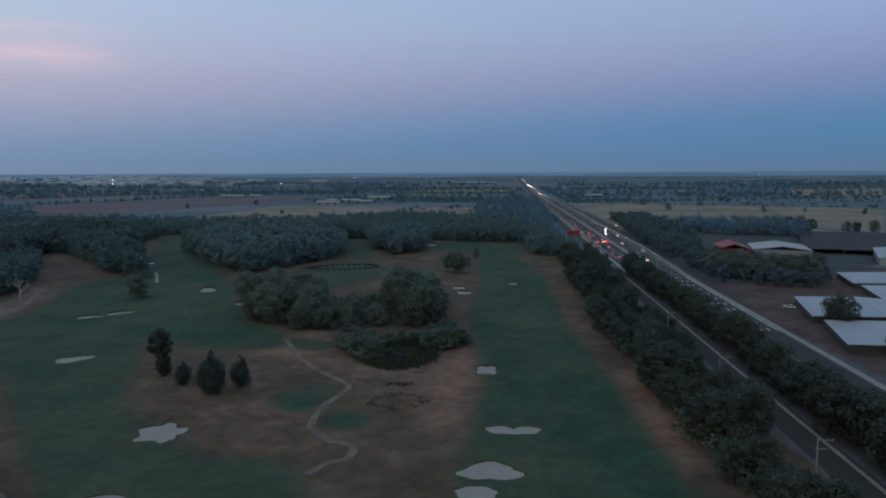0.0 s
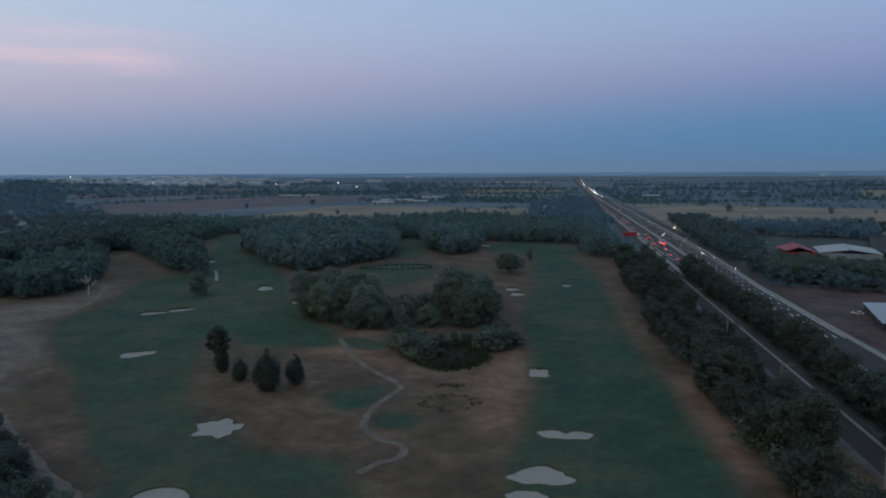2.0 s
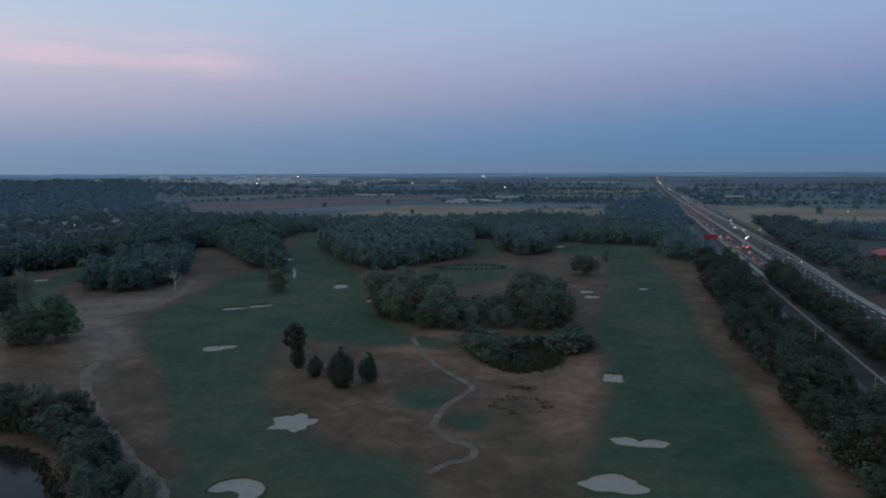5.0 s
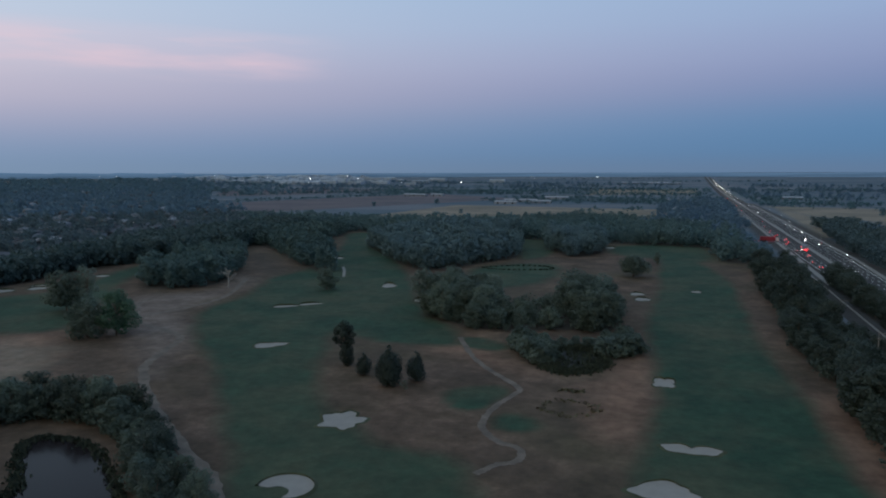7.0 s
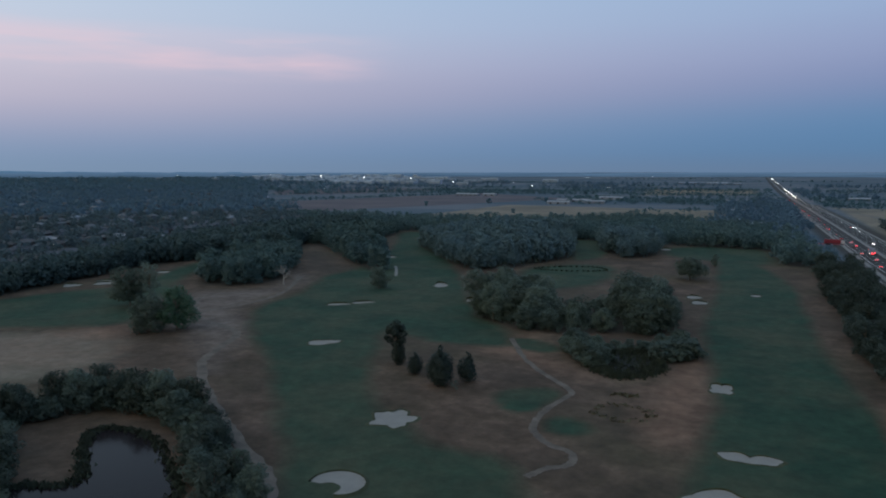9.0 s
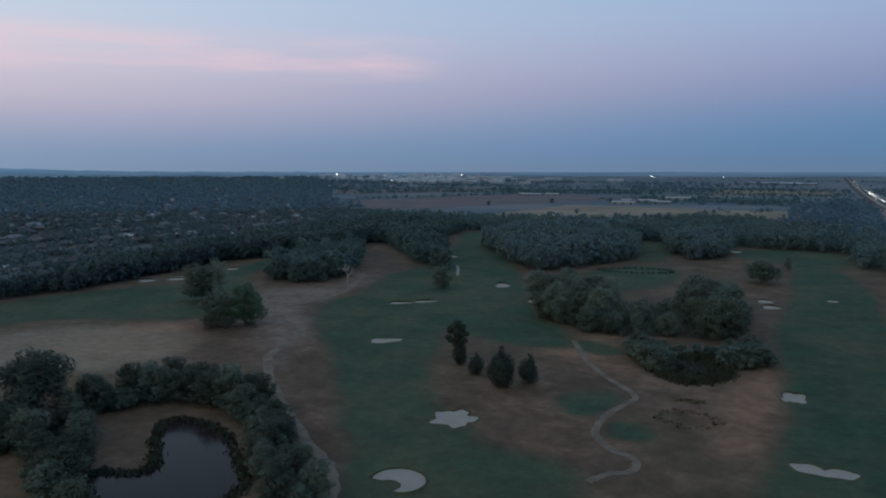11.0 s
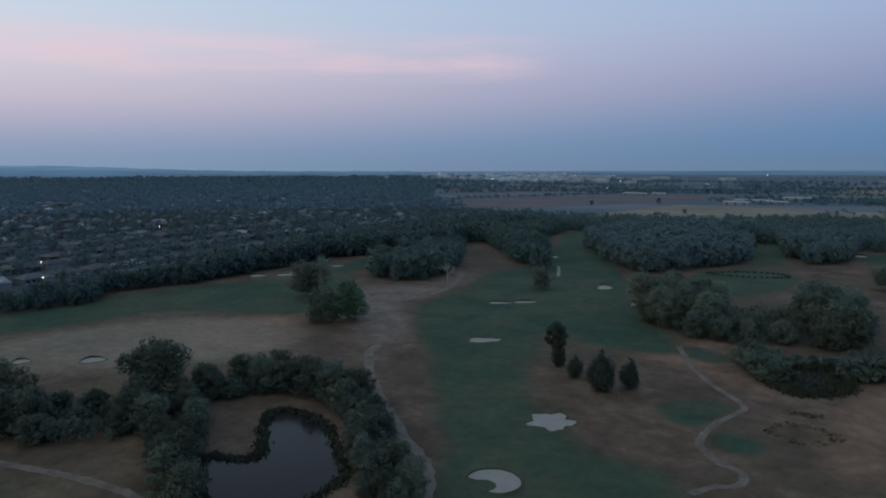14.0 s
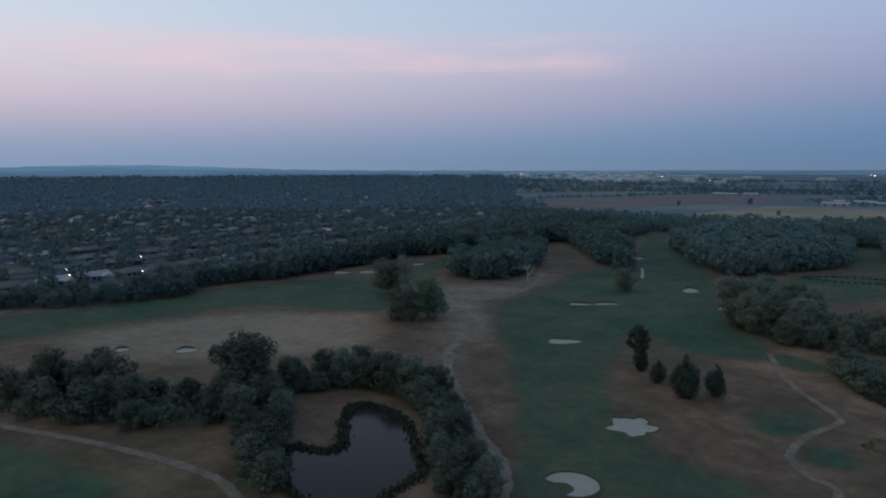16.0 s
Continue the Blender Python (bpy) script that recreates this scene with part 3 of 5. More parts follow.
# ---------------------------------------------------------------- trees
def leaf_cloud(centres, count, size, rng, flat=0.85):
    """Small leaf sprays that clothe round masses of foliage, each turned loosely outwards."""
    c = np.array([q[:3] for q in centres])
    r = np.array([q[3] for q in centres])
    pick = rng.choice(len(c), count, p=r ** 2 / (r ** 2).sum())
    d = rng.normal(size=(count, 3))
    d /= np.linalg.norm(d, axis=1)[:, None]
    rad = rng.uniform(0.45, 1.1, count) ** 0.55
    pos = c[pick] + d * (r[pick] * rad)[:, None] * np.array([1, 1, flat])
    n = d + rng.normal(size=(count, 3)) * 0.24 + np.array([0, 0, 0.25])
    n /= np.linalg.norm(n, axis=1)[:, None]
    a = np.cross(n, rng.normal(size=(count, 3)))
    a /= np.linalg.norm(a, axis=1)[:, None]
    b = np.cross(n, a)
    s = size * rng.uniform(0.6, 1.35, count)[:, None]
    v = np.stack([pos + a * s, pos - a * s * 0.5 + b * s * 0.8, pos - a * s * 0.5 - b * s * 0.8], 1)
    return v.reshape(-1, 3), np.arange(count * 3).reshape(count, 3)


def crown_masses(rng, w, h0, h1, n, shape):
    """Round masses of foliage for a crown w wide between two heights."""
    out = []
    if shape == "cone":
        for i in range(n):
            t = (i + 0.5) / n
            r = w / 2 * (0.62 + 0.5 * math.sin(math.pi * min(1, t * 1.25 + 0.1)) - 0.75 * t * t)
            out.append((rng.uniform(-0.12, 0.12) * w, rng.uniform(-0.12, 0.12) * w, h0 + (h1 - h0) * t, max(0.12 * w, r)))
        return out
    for i in range(n):
        t = (i + 0.5) / n
        z = h0 + (h1 - h0) * t
        env = {"round": math.sin(math.pi * (0.18 + 0.78 * t)) ** 0.7, "oval": math.sin(math.pi * (0.12 + 0.8 * t)) ** 0.5, "umbrella": 0.55 + 0.6 * t - 0.55 * t ** 4}[shape]
        a, rr = i * 2.4 + rng.uniform(-0.5, 0.5), w / 2 * env * rng.uniform(0.3, 0.85)
        out.append((rr * math.cos(a), rr * math.sin(a), z + rng.uniform(-0.04, 0.04) * (h1 - h0), w * rng.uniform(0.11, 0.25)))
    return out


def tree(name, label, h, w, clear, leaf, seed, shape="round", masses=13, leaves=1600, size=0.36, trunk=0.28, lean=0.0, bark=None):
    """A tree of height h and crown width w whose crown starts at the height clear."""
    rng = np.random.RandomState(seed)
    root = tagged(new(name), label, "tree")
    bm = bmesh.new()
    top = (lean * h * 0.5, 0, h * 0.72)
    rod(bm, (0, 0, -0.3), (top[0] * 0.45, 0, h * 0.35), trunk, trunk * 0.75)
    rod(bm, (top[0] * 0.45, 0, h * 0.35), top, trunk * 0.75, trunk * 0.25)
    cs = crown_masses(rng, w, clear + (h - clear) * 0.12, h * 0.93, masses if shape == "cone" else int(masses * 1.5), shape)
    cs = [(x + lean * z * 0.5, y, z, r) for x, y, z, r in cs]
    for x, y, z, r in cs[:: max(1, masses // 6)]:
        z0 = max(clear * 0.7, z * 0.6)
        rod(bm, (top[0] * z0 / h, 0, z0), (x * 0.9, y * 0.9, z), trunk * 0.4, trunk * 0.1, 5)
    part("trunk", bm, bark or BARK, root)
    v, f = leaf_cloud(cs, int(leaves * 1.65), size * w / (7.5 if shape == "cone" else 10.5), rng)
    # bring the cloud to the crown's full width and height
    half = np.percentile(np.hypot(v[:, 0], v[:, 1]), 97)
    lo, hi = np.percentile(v[:, 2], 1), np.percentile(v[:, 2], 99.5)
    v[:, :2] *= (0.98 if shape == "cone" else 1.18) * w / 2 / half
    v[:, 2] = clear * 0.7 + (v[:, 2] - lo) / (hi - lo) * (h - clear * 0.7)
    part("crown", mesh_from("crown", v, f, leaf), None, root)
    return root


def scatter(poly, gap, seed, keep=1.0):
    """Loosely spaced places inside an outline."""
    q = np.array(poly, float)
    rng = np.random.RandomState(seed)
    x, y = np.meshgrid(np.arange(q[:, 0].min(), q[:, 0].max() + gap, gap), np.arange(q[:, 1].min(), q[:, 1].max() + gap, gap))
    x, y = x.ravel() + rng.uniform(-0.45, 0.45, x.size) * gap, y.ravel() + rng.uniform(-0.45, 0.45, y.size) * gap
    ok = inside(x, y, poly) & (rng.uniform(size=x.size) < keep)
    return np.stack([x[ok], y[ok]], 1)


GUM_LABEL = "tall dark gum tree with a ragged grey-green crown"
BELT_LABEL = "dense dark tree of the shelter belt"
KINDS = [tree("gum_tree", GUM_LABEL, 13, 10, 1.2, LEAF_GUM, 11, "round", 17, 1700), tree("gum_tree", GUM_LABEL, 14, 9, 1.5, LEAF_GUM, 12, "oval", 18, 1700),
         tree("gum_tree", GUM_LABEL, 12, 11, 0.8, LEAF_DARK, 13, "round", 18, 1800), tree("gum_tree", GUM_LABEL, 11, 9, 0.6, LEAF_DARK, 14, "oval", 16),
         tree("gum_tree", GUM_LABEL, 13, 11, 2.5, LEAF_DARK, 15, "umbrella", 18, 1800), tree("gum_tree", GUM_LABEL, 10, 9, 0.5, LEAF_GUM, 16, "round", 15)]
BUSHES = [tree("shrub", "low dark spreading shrub on dry ground", 4.0, 5.0, 0.2, LEAF_DARK, 21, "round", 9, 700, 0.5, 0.1),
          tree("shrub", "low grey-green shrub on dry ground", 3.2, 4.4, 0.2, LEAF_GUM, 22, "round", 8, 600, 0.5, 0.1)]
BELT_KINDS = [tree("belt_tree", BELT_LABEL, 13, 9, 1.0, LEAF_BELT, 17, "oval", 17, 1700), tree("belt_tree", BELT_LABEL, 12, 10, 1.2, LEAF_BELT, 18, "round", 18, 1700),
              tree("belt_tree", BELT_LABEL, 14, 9, 2.0, LEAF_BELT, 19, "umbrella", 17, 1700)]


def plant(kinds, x, y, rng, size=1.0, spread=0.18, label="", group="", name=""):
    src = kinds[rng.randint(len(kinds))]
    k = size * rng.uniform(1 - spread, 1 + spread)
    ob = copy_thing(src, Matrix.Identity(4))
    ob.matrix_basis = pose(float(x), float(y), float(terrain(x, y)) - 0.05, 0, 0, float(rng.uniform(0, 360))) @ Matrix.Diagonal((k * rng.uniform(0.9, 1.15), k * rng.uniform(0.9, 1.15), k, 1))
    if label:
        ob["label"] = label
    if group:
        ob["group"] = group
    if name:
        ob.name = name
    return ob


rng = np.random.RandomState(5)
for x, y in scatter(WOODS["centre"], 8.5, 31):
    if -46 < x < -20 and y > 266:
        continue
    plant(KINDS, x, y, rng, 0.56 if -43 < x < -22 else 0.95 if x < -22 else 1.0, 0.16, "", "trees of the central copse")
# shrubs and reeds about the dark waterhole
for poly, gap, high, seed in (([(-33, 231), (-28, 211), (-21, 202), (-19, 208), (-21, 224)], 3.2, 1.35, 32), ([(-4, 214), (4, 217), (6, 236), (-3, 236)], 3.6, 1.25, 37), ([(-32, 230), (-21, 222), (-6, 227), (-5, 235)], 4.2, 0.8, 38)):
    for x, y in scatter(poly, gap, seed):
        plant(BUSHES, x, y, rng, high, 0.25, "", "shrubs round the waterhole")
# shelter belt beside the service road
belt = [(51, 95), (51, 150), (52, 180), (55, 246), (64, 349), (72, 440), (92, 440), (85, 349), (75, 255), (67.5, 180), (65, 150), (61, 95)]
for x, y in scatter(belt, 6.6, 33):
    plant(BELT_KINDS, x, y, rng, 0.7, 0.28, BELT_LABEL, "trees of the shelter belt", "belt_tree")
# between the service road and the highway
for k, y in enumerate(np.arange(88, 400, 4.6)):
    plant(BELT_KINDS, service_x(y) + 5.4 + 3.0 * (k % 2) + rng.uniform(-0.6, 0.6), y, rng, 0.92 if y < 165 else 0.7, 0.2, BELT_LABEL, "trees of the shelter belt", "belt_tree")
# pond ring
BANK_1 = spline([(-143, 118), (-138, 131), (-128, 139), (-110, 139), (-92, 124), (-75, 110), (-64, 98), (-68, 92), (-80, 102), (-95, 118), (-112, 128), (-128, 127), (-136, 112)], 3, True)
BANK_2 = spline([(-175, 62), (-160, 72), (-142, 80), (-128, 92), (-118, 84), (-106, 76), (-94, 74), (-100, 84), (-118, 96), (-135, 112), (-148, 108), (-165, 96), (-185, 86), (-190, 70)], 3, True)
for x, y in scatter(BANK_1, 4.9, 35):
    plant(BELT_KINDS + KINDS[:4], x, y, rng, 0.58 if x < -112 else 0.5, 0.3, "dark leafy tree on the pond's bank", "trees round the pond", "bank_tree")
for x, y in scatter(BANK_2, 6.6, 36):
    plant(BELT_KINDS + KINDS[2:4], x, y, rng, 0.42 if 55.5 < math.degrees(math.atan2(-x, y)) < 61.5 else 0.80 if x < -152 else 0.6, 0.18, "dark leafy tree on the pond's bank", "trees round the pond", "bank_tree")
# single trees of the course
def single(src_args, x, y, turn=0.0, **kw):
    ob = tree(*src_args, **kw)
    ob.matrix_world = pose(x, y, -0.05, 0, 0, turn)
    return ob


four = "trees of the dry mound"
for ob in (single(("umbrella_tree", "tall dark tree with a rounded top over a slim lower crown", 12.6, 6.0, 6.5, LEAF_CONIFER, 41, "round", 10, 1700, 0.34), -77.2, 190.2),
           single(("cypress_tree", "slim dark conifer under the taller tree", 9.0, 4.6, 0.3, LEAF_CONIFER, 42, "cone", 10, 1300, 0.4), -75.6, 188.6),
           single(("cypress_tree", "small rounded dark conifer on the dry mound", 6.1, 4.8, 0.2, LEAF_CONIFER, 43, "cone", 9, 1100, 0.4), -67.7, 181.2),
           single(("cypress_tree", "broad dark conifer with a jagged top", 9.8, 7.5, 0.3, LEAF_CONIFER, 44, "cone", 12, 2200, 0.34), -58.2, 173.9),
           single(("cypress_tree", "pointed dark conifer on the dry mound", 7.8, 5.5, 0.3, LEAF_CONIFER, 45, "cone", 10, 1500, 0.36), -52.3, 179.5),
           single(("shrub", "thin low sapling on the dry mound", 3.0, 2.2, 0.8, LEAF_GUM, 46, "round", 6, 260, 0.4, 0.08), -53, 170)):
    ob["group"] = four
single(("oak_tree", "lone broad round-crowned tree on the fairway", 11.5, 15.5, 2.6, LEAF_DARK, 51, "round", 16, 2600, 0.30, 0.4), 6.4, 385.8)
single(("gum_tree", "slim young tree behind the broad lone tree", 8.0, 4.5, 1.5, LEAF_GUM, 52, "oval", 8, 900, 0.42), 20.7, 440.2)
single(("oak_tree", "lone rounded tree at the fairway's edge", 10.5, 9.5, 1.2, LEAF_GUM, 53, "round", 13, 1900, 0.34), -135.5, 312)
single(("oak_tree", "leafy bright green tree at a bend of the track", 15.5, 12.5, 2.5, LEAF_OAK, 54, "round", 15, 2400, 0.30, 0.4), -167, 206)
single(("oak_tree", "dense dark green tree at a bend of the track", 13.0, 12, 0.8, LEAF_DARK, 55, "oval", 14, 2200, 0.32, 0.4), -175, 202)
single(("gum_tree", "tall open gum with hanging dark foliage", 16.5, 15, 3.0, LEAF_DARK, 56, "umbrella", 14, 2200, 0.30, 0.35), -216, 238)
single(("gum_tree", "tall thin gum leaning over the fairway", 19.0, 7.5, 8.0, LEAF_GUM, 57, "oval", 9, 1000, 0.34, 0.3, 0.1), -208, 240)
single(("oak_tree", "large broad dark tree standing above the pond's trees", 14.8, 14.0, 5.5, LEAF_BELT, 58, "umbrella", 18, 3200, 0.24, 0.5), -150, 111)
single(("oak_tree", "broad dark tree standing between the pale sheds", 11.5, 12.0, 3.4, LEAF_BELT, 59, "round", 14, 2000, 0.30, 0.4), 139.5, 246)
single(("oak_tree", "broad dark tree standing beside the pale sheds", 9.0, 11.5, 1.5, LEAF_BELT, 60, "round", 14, 2000, 0.30, 0.4), 135, 202)

# the bare dead tree
dead = tagged(new("dead_tree"), "bare pale dead tree with forked branches", "tree")
dead.matrix_world = pose(-184, 306, 0)
bm = bmesh.new()
rod(bm, (0, 0, -0.2), (0.25, 0, 3.2), 0.36, 0.28)
rod(bm, (0.25, 0, 3.2), (0.1, 0.1, 6.2), 0.28, 0.2)
part("trunk", bm, BARK_PALE, dead)
rng_d = np.random.RandomState(8)


def limb(bm, start, way, length, r, depth):
    """A crooked limb that forks into thinner ones."""
    mid = start + way * length * 0.5 + Vector(rng_d.normal(0, 0.10 * length, 3))
    end = mid + (way + Vector((0, 0, 0.25))).normalized() * length * 0.5
    rod(bm, start, mid, r, r * 0.8, 5)
    rod(bm, mid, end, r * 0.8, r * 0.55, 5)
    if depth:
        for at in (mid, end, end):
            limb(bm, at, (way + Vector(rng_d.normal(0, 0.55, 3)) + Vector((0, 0, 0.15))).normalized(), length * rng_d.uniform(0.45, 0.75), r * 0.55, depth - 1)


for k in range(6):
    bm = bmesh.new()
    a = k * 1.1
    limb(bm, Vector((0.15, 0.05, 3.6 + 0.5 * k)), Vector((math.cos(a), math.sin(a), 0.75)).normalized(), 3.6 - 0.2 * k, 0.2, 2)
    part("branch", bm, BARK_PALE, dead)

# rows to the east of the highway
for x, y in scatter([(141, 356), (148, 408), (198, 402), (205, 385), (184, 345), (165, 352)], 6.5, 61):
    plant(KINDS, x, y, rng, 0.72, 0.2, "leafy tree beside the sheds", "trees beside the sheds", "yard_tree")
for x, y in ((343, 663), (336, 668), (359, 631), (366, 628), (378, 622), (326, 672)):
    plant(KINDS, x, y, rng, 0.85, 0.15, "dark rounded tree at the paddock's edge", "trees at the paddock's edge", "paddock_tree")

# the templates take their own places at the corners of the course
for ob, (x, y) in zip(KINDS + BUSHES + BELT_KINDS, ((-84, 300), (-70, 290), (-55, 262), (-10, 268), (-12, 288), (-62, 305), (-4, 236), (3, 228), (56, 170), (60, 210), (66, 300))):
    ob.matrix_world = pose(x, y, -0.05)


# ---------------------------------------------------------------- woods too many to count
def forest(name, label, places, height, spread, sprays, seed, leaf, wide=0.75, leafsize=0.13, kind="stuff"):
    """Many trees in one mesh: each a ragged crown of leaf clumps over a short trunk."""
    rs = np.random.RandomState(seed)
    vs, fs, base = [], [], 0
    kinds = []
    for k in range(5):
        r = np.random.RandomState(seed * 7 + k)
        cs = crown_masses(r, wide, 0.15, 0.9, 13, ("round", "oval", "umbrella", "round", "oval")[k])
        v, f = leaf_cloud(cs, sprays, leafsize, r)
        v[:, 2] = np.clip(v[:, 2], 0.04, 1.05)
        t = np.array([(0.02 * math.cos(a), 0.02 * math.sin(a), z) for z in (-0.03, 0.6) for a in (0, 2.1, 4.2)])
        tf = np.array([(0, 1, 4), (0, 4, 3), (1, 2, 5), (1, 5, 4), (2, 0, 3), (2, 3, 5)]) + len(v)
        kinds.append((np.concatenate([v, t]), np.concatenate([f, tf])))
    zs = terrain(places[:, 0], places[:, 1])
    tall = np.broadcast_to(height, len(places))
    for (x, y), z, high in zip(places, zs, tall):
        v, f = kinds[rs.randint(5)]
        h, a, w = high * rs.uniform(1 - spread, 1 + spread), rs.uniform(0, 6.28), rs.uniform(0.85, 1.2)
        c, s = math.cos(a) * h * w, math.sin(a) * h * w
        vs.append(np.stack([v[:, 0] * c - v[:, 1] * s + x, v[:, 0] * s + v[:, 1] * c + y, v[:, 2] * h + z], 1))
        fs.append(f + base)
        base += len(v)
    v, f = np.concatenate(vs).astype(np.float32), np.concatenate(fs).astype(np.int32)
    me = bpy.data.meshes.new(name)
    me.vertices.add(len(v))
    me.vertices.foreach_set("co", v.ravel())
    me.loops.add(f.size)
    me.loops.foreach_set("vertex_index", f.ravel())
    me.polygons.add(len(f))
    me.polygons.foreach_set("loop_start", np.arange(0, f.size, 3, dtype=np.int32))
    me.materials.append(leaf)
    me.update(calc_edges=True)
    return tagged(new(name, me), label, "trees", kind=kind)


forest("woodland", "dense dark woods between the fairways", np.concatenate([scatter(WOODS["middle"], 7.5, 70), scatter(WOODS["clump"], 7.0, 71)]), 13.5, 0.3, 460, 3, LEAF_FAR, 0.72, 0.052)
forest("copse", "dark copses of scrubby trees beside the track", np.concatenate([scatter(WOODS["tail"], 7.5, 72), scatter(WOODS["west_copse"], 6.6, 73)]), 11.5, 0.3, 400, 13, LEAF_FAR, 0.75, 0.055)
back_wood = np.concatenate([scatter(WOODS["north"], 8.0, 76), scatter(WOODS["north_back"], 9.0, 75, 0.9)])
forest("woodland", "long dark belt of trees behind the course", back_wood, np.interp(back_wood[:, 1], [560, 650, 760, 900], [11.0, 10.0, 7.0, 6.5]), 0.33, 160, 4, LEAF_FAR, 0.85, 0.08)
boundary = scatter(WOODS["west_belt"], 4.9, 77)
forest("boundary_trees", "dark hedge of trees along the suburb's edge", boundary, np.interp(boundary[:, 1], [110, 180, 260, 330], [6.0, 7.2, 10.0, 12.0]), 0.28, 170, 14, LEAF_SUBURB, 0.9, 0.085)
forest("understorey", "low dark scrub under the shelter belt and woods", np.concatenate([scatter(BANK_1, 3.4, 88), scatter(BANK_2, 4.0, 89), scatter(belt, 4.2, 78), scatter(WOODS["centre"], 5, 79), scatter(WOODS["middle"], 8, 80)]), 4.0, 0.35, 110, 5, LEAF_DARK, 1.2, 0.09)
# beyond the course: the roadside, farms and hedgerows
rs = np.random.RandomState(17)


def banded(p):
    """Keeps the trees that stand in long bands and clumps between open paddocks."""
    x, y = p[:, 0], p[:, 1]
    return p[np.sin(y / 62 + x / 410) + np.sin(y / 27 - x / 170 + 1) + 0.6 * np.sin(x / 57 + y / 190) > 0.55]


road_trees = np.concatenate([scatter([(80, 440), (66, 560), (85, 700), (145, 1250), (164, 1250), (122, 860), (98, 700), (84, 440)], 9, 81, 0.9),
                             scatter([(20, 730), (60, 1150), (150, 1420), (165, 1250), (118, 720)], 15, 82, 0.7),
                             scatter([(190, 640), (200, 690), (285, 690), (345, 690), (300, 570), (215, 620)], 9, 83, 0.85),
                                                          banded(scatter([(225, 1350), (1100, 1300), (1500, 2400), (290, 2400)], 24, 85)), banded(scatter([(-330, 1780), (70, 1800), (190, 2700), (-500, 2700)], 26, 86)),
                             banded(scatter([(-1150, 1760), (-920, 1480), (-600, 1950), (-560, 2700), (-1600, 2700), (-1500, 2300)], 26, 87))])
highway_side = scatter([(184, 771), (148, 500), (137, 400), (133, 352), (144, 330), (176, 324), (197, 364), (168, 390), (165, 432), (174, 500), (190, 570), (205, 627), (216, 786)], 7.0, 84, 0.95)
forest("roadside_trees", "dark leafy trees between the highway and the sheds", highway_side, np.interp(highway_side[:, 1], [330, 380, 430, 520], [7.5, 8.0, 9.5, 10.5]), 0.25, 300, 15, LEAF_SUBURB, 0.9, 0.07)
forest("roadside_trees", "dark trees lining the highway and farms", road_trees, 10.0, 0.35, 110, 6, LEAF_HAZE, 0.95, 0.10)


def hedge(x0, y0, x1, y1, gap=7.0, wander=2.5):
    n = max(2, int(math.hypot(x1 - x0, y1 - y0) / gap))
    t = np.linspace(0, 1, n)
    return np.stack([x0 + (x1 - x0) * t + rs.normal(0, wander, n), y0 + (y1 - y0) * t + rs.normal(0, wander, n)], 1)


rows_ = [hedge(-503, 915, -339, 1210), hedge(-339, 1210, -150, 1530), hedge(-700, 1128, -463, 1706), hedge(-463, 1706, -190, 1690), hedge(-900, 1440, -600, 1910),
         hedge(-330, 830, 60, 850, 12, 6), hedge(-190, 1225, -60, 1245, 7, 12), hedge(-40, 1010, 110, 1060, 10, 14), hedge(215, 1190, 640, 1000, 11, 14),
         hedge(240, 1300, 760, 1180, 9, 20), hedge(-95, 1650, 170, 1740, 8, 10), hedge(200, 1500, 900, 1420, 10, 30)]
for k in range(62):
    y = rs.uniform(1250, 4300) if k > 30 else rs.uniform(1150, 2200)
    x = rs.uniform(-0.5, 0.62) * y
    ln, sl = rs.uniform(120, 520), rs.uniform(-0.18, 0.18)
    rows_.append(hedge(x, y, x + ln, y + ln * sl, 4.5 + y / 800, rs.uniform(1.5, 6)))
far = np.concatenate(rows_)
hx = 119 + 0.0815 * (far[:, 1] - 408)
keep = (np.abs(far[:, 0] - hx) > 26) & ~inside(far[:, 0], far[:, 1], np.array(PLOUGHED) * 0.985 + np.array([-6, 14])) & (np.hypot(far[:, 0], far[:, 1]) < 3250)
forest("hedgerow_trees", "distant rows of dark farm trees", far[keep], 5.5, 0.5, 18, 7, LEAF_HAZE, 1.5, 0.26)
dots = np.stack([rs.uniform(-0.45, 0.6, 80), rs.uniform(820, 2300, 80)], 1)
dots = np.stack([dots[:, 0] * dots[:, 1], dots[:, 1]], 1)
dots = dots[(np.abs(dots[:, 0] - (119 + 0.0815 * (dots[:, 1] - 408))) > 30) & ~inside(dots[:, 0], dots[:, 1], PLOUGHED)]
forest("paddock_trees", "scattered single trees in far paddocks", dots, 8.0, 0.35, 60, 8, LEAF_HAZE, 1.0, 0.18)

# ---------------------------------------------------------------- the suburb to the west
SUBURB = [(-336, -150), (-336, 620), (-300, 720), (-480, 800), (-505, 890), (-710, 1130), (-910, 1440), (-1150, 1750), (-1500, 2300), (-2300, 2300), (-2300, -150)]


